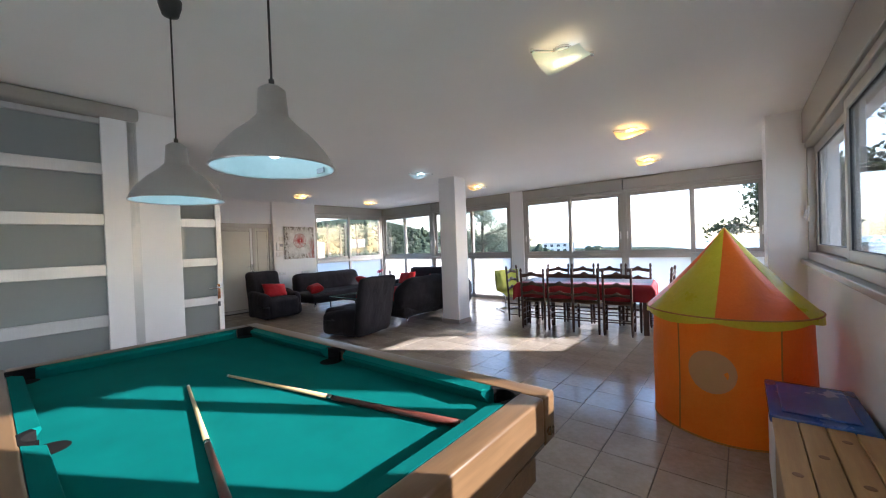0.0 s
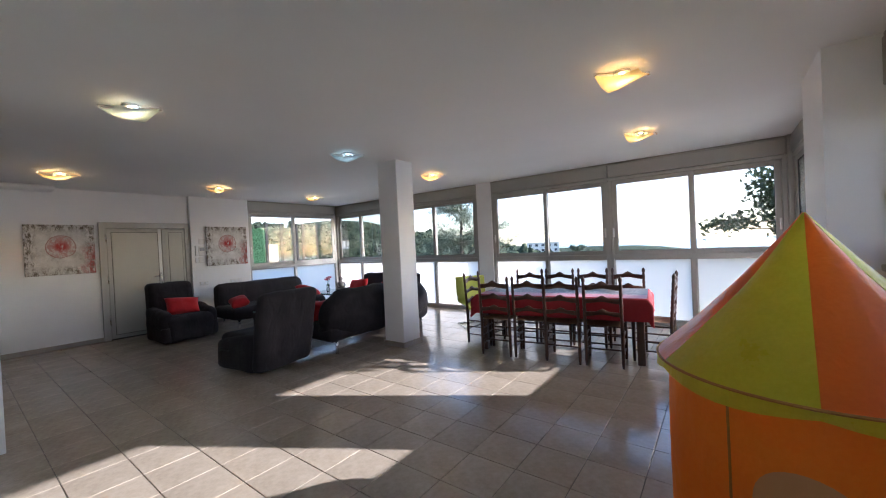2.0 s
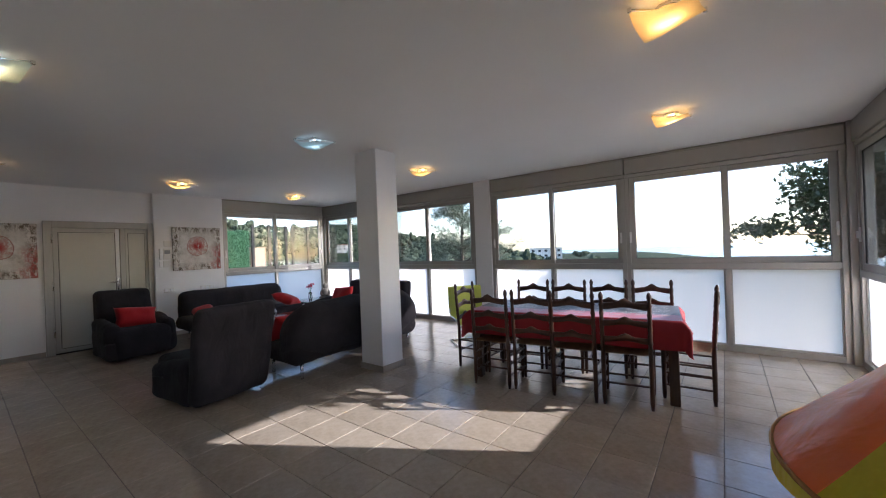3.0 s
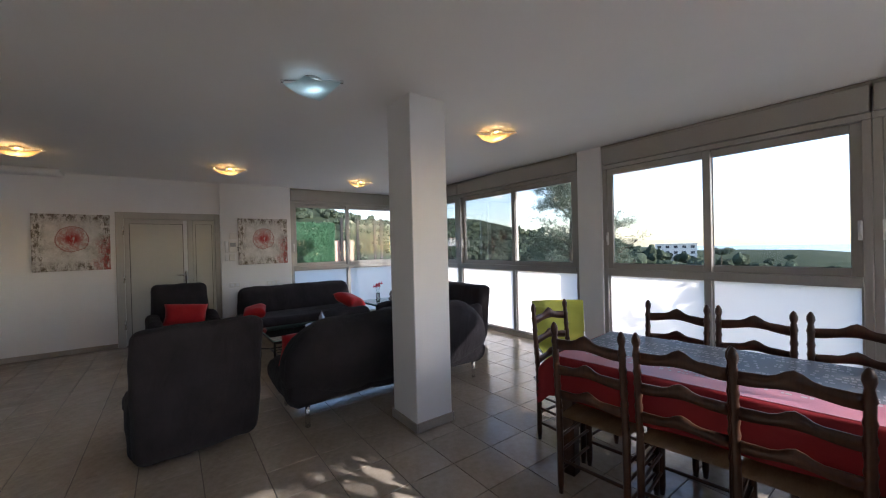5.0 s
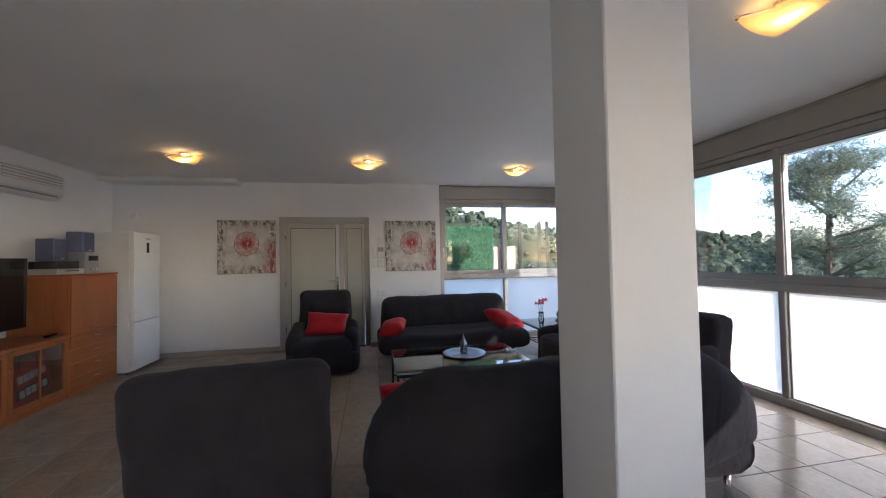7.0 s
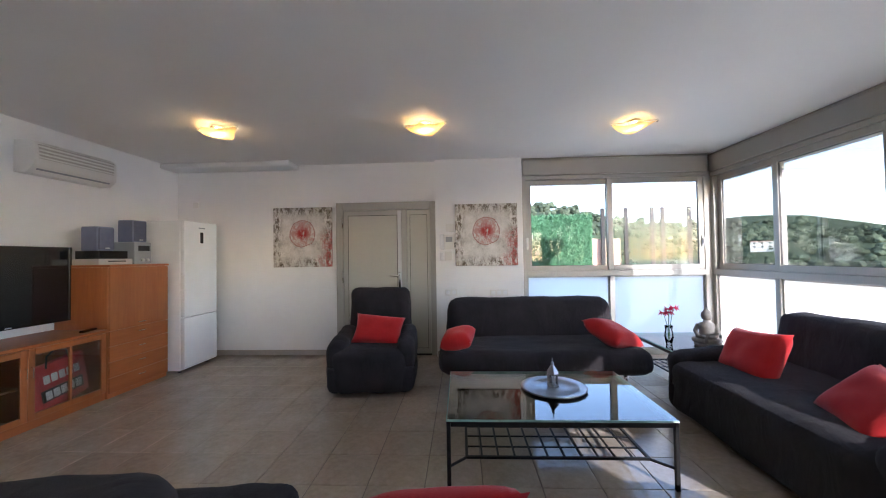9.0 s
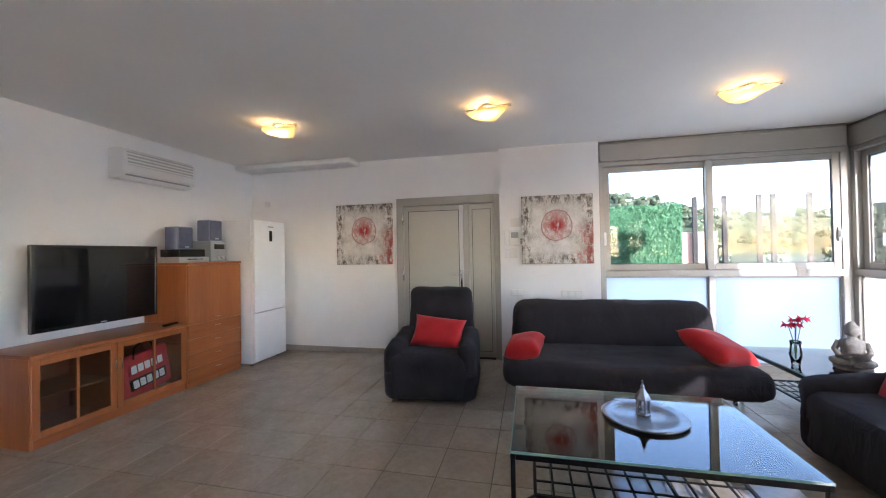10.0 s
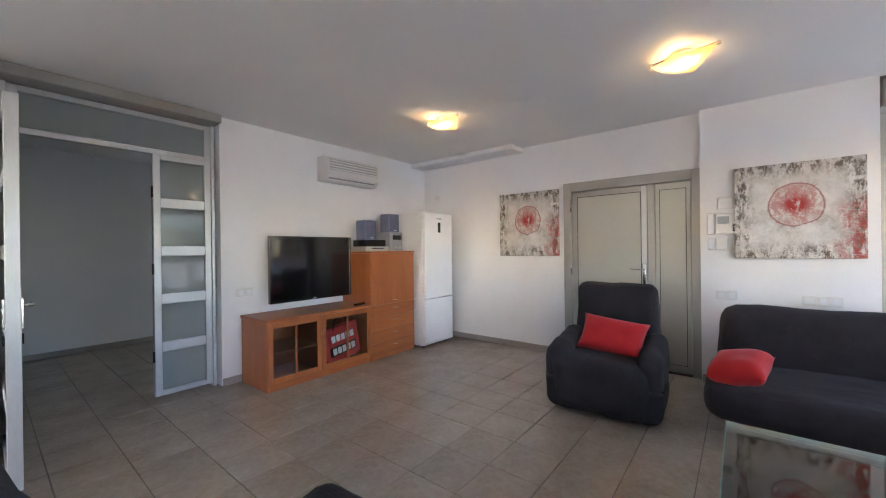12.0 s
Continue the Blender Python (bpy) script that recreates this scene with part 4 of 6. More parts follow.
def armchair(at, turn, label, seed, name="armchair", w=0.80, arms=True, height=1.0, depth=0.88, cat="armchair", group="black armchairs", lean=0.14, thick=0.26, arm=0.60, bk=0.05, flare=-0.03):
    """A chair under a loose black cover down to the floor; faces local +x."""
    s = thing(name, label, cat, group, at=at, turn=turn)
    W, D = w / 2, depth / 2
    part("seat", soft_block(-D + 0.05, -W + 0.06, 0.03, D, W - 0.06, 0.46, 0.09, n=16, wrinkle=0.018, seed=seed), M_COVER, s, smooth=60)
    part("backrest", soft_block(-D, -W + bk, 0.04, -D + thick, W - bk, height, 0.085, n=18, wrinkle=0.014, seed=seed + 2, lean=-lean, taper=-flare), M_COVER, s, smooth=60)
    for k in (-1, 1):
        bm = soft_block(-D + 0.12, k * (W - 0.09) - 0.09, 0.03, D - 0.02, k * (W - 0.09) + 0.09, arm, 0.085, n=14, wrinkle=0.02, seed=seed + 4 * k)
        for v in bm.verts:
            f = (v.co.x + D) / (2 * D)
            v.co.z -= 0.13 * max(0.0, f - 0.35) * (1 if v.co.z > 0.3 else 0)
        part("armrest", bm, M_COVER, s, smooth=60)
    return s


armchair((-7.98, 4.38, 0), 4, "black covered armchair beside the entrance door", 7.0, w=0.86, bk=0.07)
armchair((-5.06, 4.35, 0), 187, "black covered armchair with its back to the room", 11.0, w=0.80, lean=0.19, thick=0.19, arm=0.47, height=0.99, bk=0.015, flare=0.05)
armchair((-6.45, 7.60, 0), -90, "black covered two-seat sofa under the windows", 15.0, name="sofa", w=1.80, height=0.86, depth=1.08, cat="sofa", group="black sofas", lean=0.1)


def pillow(x, y, z, w, h, d, rot, seed):
    ob = new("cushion", mesh_of("cushion", cushion(w, h, d, seed), M_RED, 70))
    ob.matrix_basis = pose(x, y, z, *rot)
    return tagged(ob, "plump red cotton throw cushion lying on a black seat", "cushion", "red cushions")


pillow(-7.97, 4.41, 0.58, 0.54, 0.34, 0.19, (58, 6, 90), 1)
pillow(-7.75, 5.27, 0.535, 0.33, 0.32, 0.19, (14, -12, 75), 2)
pillow(-7.86, 6.84, 0.55, 0.46, 0.44, 0.20, (-12, 20, 30), 3)
pillow(-6.98, 7.55, 0.56, 0.52, 0.42, 0.20, (62, -4, 4), 4)
pillow(-6.02, 7.45, 0.545, 0.46, 0.40, 0.19, (44, 10, -14), 5)
pillow(-5.08, 5.25, 0.525, 0.46, 0.42, 0.15, (64, 0, -84), 6)


# ---------------------------------------------------------------- glass tables
def glass_table(at, lx, ly, h, label, shelf=True):
    t = thing("coffee_table", label, "table", "glass and iron tables", at=at)
    X, Y = lx / 2, ly / 2
    gl = part("glass_top", boxm(-X, -Y, h - 0.012, X, Y, h, 0.002), M_TABGLASS, t, "clear greenish glass top")
    part("glass_edge", bars_flat(X, Y, h - 0.0118, h - 0.0006), M_GLASSEDGE, gl)
    bm = bmesh.new()
    for sx in (-1, 1):
        box(bm, sx * (X - 0.012) - 0.012, -Y + 0.025, h - 0.042, sx * (X - 0.012) + 0.012, Y - 0.025, h - 0.014, 0.002)
        box(bm, -X + 0.0, sx * (Y - 0.012) - 0.012, h - 0.042, X, sx * (Y - 0.012) + 0.012, h - 0.014, 0.002)
    part("frame", bm, M_IRON, t)
    for sx in (-1, 1):
        for sy in (-1, 1):
            part("leg", boxm(sx * (X - 0.012) - 0.0115, sy * (Y - 0.012) - 0.0115, 0, sx * (X - 0.012) + 0.0115, sy * (Y - 0.012) + 0.0115, h - 0.042, 0.002), M_IRON, t)
    if shelf:
        z = 0.115
        part("shelf_frame", bars_flat(X - 0.11, Y - 0.11, z, z + 0.014, 0.016), M_IRON, t)
        nx, ny = 5, 11
        for i in range(1, nx):
            x = -X + 0.11 + (2 * X - 0.22) * i / nx
            part("lattice_bar", boxm(x - 0.006, -Y + 0.127, z + 0.002, x + 0.006, Y - 0.127, z + 0.008), M_IRON, t)
        for j in range(1, ny):
            y = -Y + 0.11 + (2 * Y - 0.22) * j / ny
            part("lattice_bar", boxm(-X + 0.127, y - 0.006, z + 0.006, X - 0.127, y + 0.006, z + 0.012), M_IRON, t)
        for sx in (-1, 1):
            for sy in (-1, 1):
                part("brace", rod(bmesh.new(), (sx * (X - 0.015), sy * (Y - 0.015), z + 0.006), (sx * (X - 0.12), sy * (Y - 0.12), z + 0.006), 0.008, seg=6), M_IRON, t)
    return t


def bars_flat(X, Y, z0, z1, w=0.004):
    bm = boxm(-X - 0.001, -Y - 0.001, z0, -X + w, Y + 0.001, z1)
    box(bm, X - w, -Y - 0.001, z0, X + 0.001, Y + 0.001, z1)
    box(bm, -X + w, -Y - 0.001, z0, X - w, -Y + w, z1)
    box(bm, -X + w, Y - w, z0, X - w, Y + 0.001, z1)
    return bm


glass_table((-6.64, 5.875, 0), 0.92, 1.33, 0.40, "low glass coffee table on a black iron frame with lattice shelf")
glass_table((-8.10, 7.82, 0), 0.95, 0.95, 0.41, "square glass side table on a black iron frame in the corner")

tr = thing("tray", "round pewter tray on the glass table", "tray", at=(-6.70, 5.96, 0.40))
part("dish", lathe(bmesh.new(), [(0.20, 0.001), (0.225, 0.008), (0.23, 0.018), (0.222, 0.020), (0.165, 0.016), (0.155, 0.008), (0.02, 0.007)], 40), M_PEWTER, tr, smooth=50)
ln = thing("lantern", "small pewter moroccan candle lantern on a tray", "lantern", at=(-6.72, 5.96, 0.409))
part("base", lathe(bmesh.new(), [(0.04, 0.0), (0.044, 0.008), (0.036, 0.016)], 6), M_PEWTER, ln)
for i in range(6):
    a = math.pi * 2 * i / 6
    part("post", rod(bmesh.new(), (0.036 * math.cos(a), 0.036 * math.sin(a), 0.014), (0.036 * math.cos(a), 0.036 * math.sin(a), 0.092), 0.004, seg=6), M_PEWTER, ln)
part("pane", lathe(bmesh.new(), [(0.033, 0.016), (0.033, 0.09)], 6), M_VASE, ln)
part("roof", lathe(bmesh.new(), [(0.043, 0.09), (0.044, 0.097), (0.036, 0.115), (0.02, 0.14), (0.010, 0.155), (0.013, 0.165), (0.004, 0.18)], 6), M_PEWTER, ln)
part("ring", tube(bmesh.new(), [(0.012 * math.cos(2 * math.pi * i / 12), 0, 0.19 + 0.012 * math.sin(2 * math.pi * i / 12)) for i in range(12)], 0.002, 6, True), M_PEWTER, ln)

va = thing("vase", "clear glass vase with red gerberas on the side table", "vase", at=(-7.95, 7.45, 0.41))
part("glass_body", lathe(bmesh.new(), [(0.028, 0.001), (0.03, 0.02), (0.045, 0.09), (0.034, 0.16), (0.04, 0.20), (0.037, 0.20), (0.031, 0.16), (0.041, 0.09), (0.026, 0.022)], 24), M_VASE, va, smooth=50)
for i, (dx, dy, hz) in enumerate(((-0.05, 0.03, 0.36), (0.05, -0.02, 0.34), (0.0, 0.06, 0.38), (0.02, -0.06, 0.33))):
    st = part("stem", tube(bmesh.new(), [(0, 0, 0.03), (dx * 0.2, dy * 0.2, 0.18), (dx * 0.7, dy * 0.7, hz - 0.05), (dx, dy, hz)], 0.003, 6), M_STEM, va)
    bm = bmesh.new()
    for k in range(14):
        a = 2 * math.pi * k / 14
        c, s_ = math.cos(a), math.sin(a)
        q = [bm.verts.new((dx + 0.006 * c - 0.005 * s_, dy + 0.006 * s_ + 0.005 * c, hz)), bm.verts.new((dx + 0.006 * c + 0.005 * s_, dy + 0.006 * s_ - 0.005 * c, hz)),
             bm.verts.new((dx + 0.03 * c + 0.008 * s_, dy + 0.03 * s_ - 0.008 * c, hz + 0.008)), bm.verts.new((dx + 0.052 * c, dy + 0.052 * s_, hz - 0.026 + 0.03 * (k % 3))),
             bm.verts.new((dx + 0.03 * c - 0.008 * s_, dy + 0.03 * s_ + 0.008 * c, hz + 0.008))]
        bm.faces.new(q)
    bmesh.ops.solidify(bm, geom=bm.faces[:], thickness=0.002)
    part("flower", bm, M_PETAL, va, "red flower head")

# seated stone figure: one plain mesh
bm = bmesh.new()
lathe(bm, [(0.10, 0.0), (0.115, 0.012), (0.11, 0.03), (0.085, 0.04)], 20)
lathe(bm, [(0.105, 0.04), (0.12, 0.065), (0.10, 0.095), (0.07, 0.11), (0.065, 0.15), (0.078, 0.19), (0.07, 0.225), (0.03, 0.245), (0.028, 0.26)], 20)
lathe(bm, [(0.02, 0.258), (0.042, 0.275), (0.05, 0.305), (0.045, 0.335), (0.03, 0.352), (0.022, 0.366), (0.008, 0.378)], 18)
for sy in (-1, 1):
    tube(bm, [(0.0, sy * 0.072, 0.215), (0.02, sy * 0.098, 0.15), (0.07, sy * 0.07, 0.105), (0.09, sy * 0.01, 0.10)], 0.021, 8)
    tube(bm, [(0.02, sy * 0.11, 0.065), (0.085, sy * 0.09, 0.062), (0.105, sy * 0.01, 0.06)], 0.026, 8)
solid("statue", bm, M_STONE, "grey carved stone seated figure on the side table", "statue", smooth=60, at=(-7.90, 7.80, 0.41), turn=-35)


# ---------------------------------------------------------------- dining group
def turned_post(h, lean=0.0):
    """A turned chair post with a finial and rings."""
    prof = [(0.013, 0.0), (0.019, 0.06), (0.020, 0.40), (0.019, 0.46)]
    z = 0.50
    while z < h - 0.16:
        prof += [(0.017, z), (0.021, z + 0.02), (0.017, z + 0.04)]
        z += 0.06
    prof += [(0.018, h - 0.13), (0.022, h - 0.12), (0.018, h - 0.10), (0.014, h - 0.075), (0.021, h - 0.05), (0.020, h - 0.03), (0.011, h - 0.008), (0.003, h)]
    bm = lathe(bmesh.new(), prof, 10)
    for v in bm.verts:
        if v.co.z > 0.45:
            v.co.y -= lean * (v.co.z - 0.45)
    return bm


def slat(w, h, bow):
    """A wavy ladder-back slat with a raised middle."""
    bm = bmesh.new()
    n = 14
    for s in (-0.006, 0.006):
        for i in range(n + 1):
            u = 2 * i / n - 1
            top = h * (0.55 + 0.45 * math.exp(-(u * 2.6) ** 2) + 0.10 * math.cos(u * 9) * (1 - abs(u)))
            low = 0.012 * math.cos(u * math.pi)
            y = -bow * (1 - u * u)
            bm.verts.new((u * w / 2, y + s, low))
            bm.verts.new((u * w / 2, y + s, top))
    bm.verts.ensure_lookup_table()
    m = 2 * (n + 1)
    v = bm.verts
    for i in range(n):
        a = 2 * i
        bm.faces.new((v[a], v[a + 2], v[a + 3], v[a + 1]))
        bm.faces.new((v[m + a], v[m + a + 1], v[m + a + 3], v[m + a + 2]))
        bm.faces.new((v[a + 1], v[a + 3], v[m + a + 3], v[m + a + 1]))
        bm.faces.new((v[a], v[m + a], v[m + a + 2], v[a + 2]))
    bm.faces.new((v[0], v[1], v[m + 1], v[m]))
    bm.faces.new((v[m - 2], v[2 * m - 2], v[2 * m - 1], v[m - 1]))
    return bm


def dining_chair(at, turn):
    """A ladder-back chair; it faces local +y."""
    c = thing("dining_chair", "dark-stained ladder-back dining chair with a woven rush seat", "chair", "chairs round the table", at=at, turn=turn)
    for x in (-0.19, 0.19):
        p = part("back_post", turned_post(1.02, 0.07), M_DARKWOOD, c, smooth=50)
        p.location = (x, -0.19, 0)
        p = part("leg", lathe(bmesh.new(), [(0.014, 0), (0.019, 0.05), (0.02, 0.2), (0.021, 0.40), (0.023, 0.44), (0.018, 0.465)], 10), M_DARKWOOD, c, smooth=50)
        p.location = (x * 1.06, 0.19, 0)
    for z, h in ((0.875, 0.085), (0.725, 0.075), (0.58, 0.07)):
        p = part("slat", slat(0.36, h, 0.02), M_DARKWOOD, c, smooth=50)
        p.location = (0, -0.19 - 0.07 * (z + 0.03 - 0.45), z)
    bm = bmesh.new()
    n = 10
    g = []
    for i in range(n + 1):
        g.append([])
        for j in range(n + 1):
            u, v = 2 * i / n - 1, 2 * j / n - 1
            hill = 0.022 * (1 - max(abs(u), abs(v))) + 0.004 * math.sin((u if abs(u) > abs(v) else v) * 40)
            g[-1].append(bm.verts.new((u * (0.19 + 0.012 * (v + 1) / 2), v * 0.20, 0.445 + 0.018 - hill * 0.7)))
    for i in range(n):
        for j in range(n):
            bm.faces.new((g[i][j], g[i + 1][j], g[i + 1][j + 1], g[i][j + 1]))
    bmesh.ops.solidify(bm, geom=bm.faces[:], thickness=0.035)
    part("seat", bm, M_RUSH, c, "woven rush seat")
    for z in (0.13, 0.24, 0.33):
        for x in (-0.195, 0.195):
            part("stretcher", rod(bmesh.new(), (x, -0.19, z), (x * 1.03, 0.19, z), 0.009, seg=8), M_DARKWOOD, c)
    for z in (0.16, 0.28):
        part("stretcher", rod(bmesh.new(), (-0.20, 0.19, z), (0.20, 0.19, z), 0.010, seg=8), M_DARKWOOD, c)
    part("stretcher", rod(bmesh.new(), (-0.19, -0.19, 0.20), (0.19, -0.19, 0.20), 0.010, seg=8), M_DARKWOOD, c)
    return c


DT = 7.0   # the whole dining group stands a little askew
first = dining_chair((-2.64, 6.29, 0), DT - 1)
for x, y, a in ((-2.215, 6.37, 1), (-1.815, 6.40, -2), (-1.38, 6.46, 1), (-2.61, 7.03, 180), (-2.17, 7.11, 181), (-1.73, 7.19, 179), (-1.28, 7.26, 180),
                (-0.93, 6.86, 84), (-3.09, 6.66, -98)):
    copy_thing(first, pose(x, y, 0, 0, 0, a + DT))

TX0, TX1, TY0, TY1, TZ = -3.02, -0.98, 6.36, 7.26, 0.75
TXM, TYM = (TX0 + TX1) / 2, (TY0 + TY1) / 2
TURNED = pose(-2.0, 6.78, 0, 0, 0, DT) @ Matrix.Translation((-TXM, -TYM, 0))
tb = thing("dining_table", "long dark wooden dining table under a red cloth", "table", at=(0, 0, 0))
tb.matrix_basis = TURNED
part("tabletop", boxm(TX0, TY0, TZ - 0.035, TX1, TY1, TZ, 0.004), M_DARKWOOD, tb)
part("apron", bars(TX0 + 0.06, TZ - 0.13, TX1 - 0.06, TZ - 0.036, 0.02, TY0 + 0.06, TY1 - 0.06), M_DARKWOOD, tb)
for x in (TX0 + 0.08, TX1 - 0.08):
    for y in (TY0 + 0.08, TY1 - 0.08):
        part("leg", boxm(x - 0.04, y - 0.04, 0, x + 0.04, y + 0.04, TZ - 0.036, 0.006), M_DARKWOOD, tb)

cl = thing("tablecloth", "red tablecloth with printed grey and rose bands draped over the table", "tablecloth", at=(0, 0, 0))
cl.matrix_basis = TURNED


def drape():
    """The cloth: flat on the top, falling in folds past the edge."""
    bm = bmesh.new()
    nx, ny, drop = 84, 48, 0.26
    X0, X1, Y0, Y1 = TX0 - drop, TX1 + drop, TY0 - drop, TY1 + drop
    g = []
    for i in range(nx + 1):
        g.append([])
        for j in range(ny + 1):
            x, y = X0 + (X1 - X0) * i / nx, Y0 + (Y1 - Y0) * j / ny
            ox, oy = x - min(max(x, TX0), TX1), y - min(max(y, TY0), TY1)
            f = math.hypot(ox, oy)
            px, py = min(max(x, TX0), TX1), min(max(y, TY0), TY1)
            if f > 0:
                dx, dy = ox / f, oy / f
                corner = min(abs(dx), abs(dy))
                f = min(f, drop * (1 + 0.28 * corner))
                fold = 0.030 + 0.016 * math.sin((x * 9 if abs(oy) >= abs(ox) else y * 11) + 1.3 * math.sin(x * 3)) + 0.09 * corner
                px += dx * fold * min(1, f / 0.08)
                py += dy * fold * min(1, f / 0.08)
            z = TZ + 0.004 - max(0.0, f - 0.012)
            g[-1].append(bm.verts.new((px, py, z)))
    for i in range(nx):
        for j in range(ny):
            bm.faces.new((g[i][j], g[i + 1][j], g[i + 1][j + 1], g[i][j + 1]))
    return bm


part("cloth", drape(), M_CLOTHR, cl, smooth=60)
part("printed_band", boxm(TX0 + 0.01, TY0 + 0.30, TZ + 0.0055, TX1 - 0.005, TY1 - 0.005, TZ + 0.0070), M_CLOTHB, cl, "slate grey printed band")
part("printed_band", boxm(TX0 + 0.01, TY0 + 0.02, TZ + 0.0055, TX1 - 0.005, TY0 + 0.298, TZ + 0.0070), M_CLOTHP, cl, "rose printed band")
bm = bmesh.new()
rnd = random.Random(5)
for row in range(16):
    y = TY0 + 0.17 + row * 0.045
    x = TX0 + 0.05
    while x < TX1 - 0.10:
        w = rnd.uniform(0.008, 0.022)
        if rnd.random() < 0.72 and (row + int((x - TX0) / 0.4)) % 5 < 4:
            box(bm, x, y, TZ + 0.0072, x + w, y + rnd.choice((0.018, 0.024, 0.030)), TZ + 0.0078)
        x += w + rnd.choice((0.006, 0.008, 0.03))
part("print", bm, M_PRINT, cl, "pale unreadable print", kind="stuff")

# lime chair: a sling of mesh on a bent steel tube
lc = thing("lounge_chair", "lime green mesh chair on a bent steel tube frame", "chair", at=(-3.77, 7.49, 0), turn=232)
bm = bmesh.new()
prof = [(-0.30, 0.85), (-0.275, 0.845), (-0.26, 0.83), (-0.25, 0.70), (-0.235, 0.54), (-0.215, 0.46), (-0.17, 0.42), (-0.06, 0.40), (0.10, 0.405), (0.22, 0.41), (0.27, 0.39), (0.285, 0.35)]
rows = []
for y, z in prof:
    rows.append([bm.verts.new((u * 0.275, y - 0.035 * (1 - u * u) * (1 if z > 0.45 else 0), z - 0.03 * (1 - u * u) * (1 if z < 0.45 else 0))) for u in (-1, -0.7, -0.35, 0, 0.35, 0.7, 1)])
for a, b in zip(rows, rows[1:]):
    for i in range(6):
        bm.faces.new((a[i], a[i + 1], b[i + 1], b[i]))
bmesh.ops.subdivide_edges(bm, edges=bm.edges[:], cuts=1, smooth=0.6)
bmesh.ops.solidify(bm, geom=bm.faces[:], thickness=0.008)
part("sling", bm, M_LIME, lc, smooth=60)
for s in (-1, 1):
    part("frame_tube", tube(bmesh.new(), [(s * 0.27, -0.285, 0.835), (s * 0.27, -0.262, 0.70), (s * 0.27, -0.248, 0.54), (s * 0.27, -0.215, 0.44), (s * 0.27, -0.16, 0.405), (s * 0.27, 0.20, 0.395), (s * 0.27, 0.27, 0.37),
         (s * 0.27, 0.30, 0.22), (s * 0.27, 0.27, 0.05), (s * 0.27, 0.20, 0.012), (s * 0.27, -0.26, 0.012)], 0.011, 8), M_CHROME, lc, smooth=50)
part("cross_tube", rod(bmesh.new(), (-0.27, -0.26, 0.012), (0.27, -0.26, 0.012), 0.011), M_CHROME, lc, smooth=50)

# ---------------------------------------------------------------- television wall
tv = thing("television", "flat black television mounted on the white wall", "television", at=(-7.525, 1.222, 0.785))
part("bezel", bars(0.0, 0.0, 1.05, 0.725, 0.028, 0.155, 0.195, 0.004), M_BLACK, tv)
part("screen", boxm(0.027, 0.165, 0.027, 1.023, 0.186, 0.698), M_SCREEN, tv, "dark glossy screen")
part("back_case", boxm(0.03, 0.11, 0.05, 1.02, 0.155, 0.68, 0.01), M_BLACK, tv)
part("bracket", boxm(0.40, 0.0, 0.22, 0.65, 0.11, 0.50, 0.004), M_BLACK, tv)
part("badge", boxm(0.50, 0.1955, 0.009, 0.55, 0.197, 0.019), M_SILVER, tv)

CX0, CX1, CY0, CY1 = -7.51, -6.26, 1.24, 1.80
cs = thing("tv_console", "cherry wood low cabinet with two glass doors", "cabinet", at=(0, 0, 0))
bm = boxm(CX0, CY0, 0.0, CX1, CY0 + 0.012, 0.66)
part("back_panel", bm, M_CHERRYIN, cs)
part("side_panel", boxm(CX1 - 0.022, CY0 + 0.013, 0.0, CX1, CY1 - 0.02, 0.66, 0.002), M_CHERRY, cs)
part("side_panel", boxm(CX0, CY0 + 0.013, 0.0, CX0 + 0.022, CY1 - 0.02, 0.66, 0.002), M_CHERRY, cs)
part("top_board", boxm(CX0 - 0.002, CY0, 0.661, CX1 + 0.012, CY1 + 0.012, 0.69, 0.004), M_CHERRYX, cs)
part("plinth", boxm(CX0 + 0.023, CY0 + 0.013, 0.0, CX1 - 0.023, CY1 - 0.02, 0.07), M_CHERRYX, cs)
part("divider", boxm(-6.85, CY0 + 0.013, 0.071, -6.83, CY1 - 0.03, 0.66), M_CHERRYIN, cs)
part("shelf", boxm(-6.829, CY0 + 0.013, 0.34, CX1 - 0.023, CY1 - 0.05, 0.356), M_CHERRYIN, cs)
for a, b in ((CX0 + 0.004, -6.842), (-6.838, CX1 - 0.004)):
    dr = part("door", bars(a, 0.075, b, 0.655, 0.05, CY1 - 0.019, CY1, 0.003), M_CHERRY, cs)
    part("pane", boxm(a + 0.05, CY1 - 0.012, 0.125, b - 0.05, CY1 - 0.008, 0.605), M_PANE, dr, "clear glass")
    mid = (a + b) / 2
    part("glazing_bar", boxm(mid - 0.009, CY1 - 0.018, 0.126, mid + 0.009, CY1 - 0.001, 0.604), M_CHERRY, dr)
for hx in (-6.862, -6.818):
    part("handle", tube(bmesh.new(), [(hx, CY1, 0.42), (hx, CY1 + 0.022, 0.43), (hx, CY1 + 0.022, 0.50), (hx, CY1, 0.51)], 0.004, 6), M_CHROME, cs, "small steel handle", smooth=50)

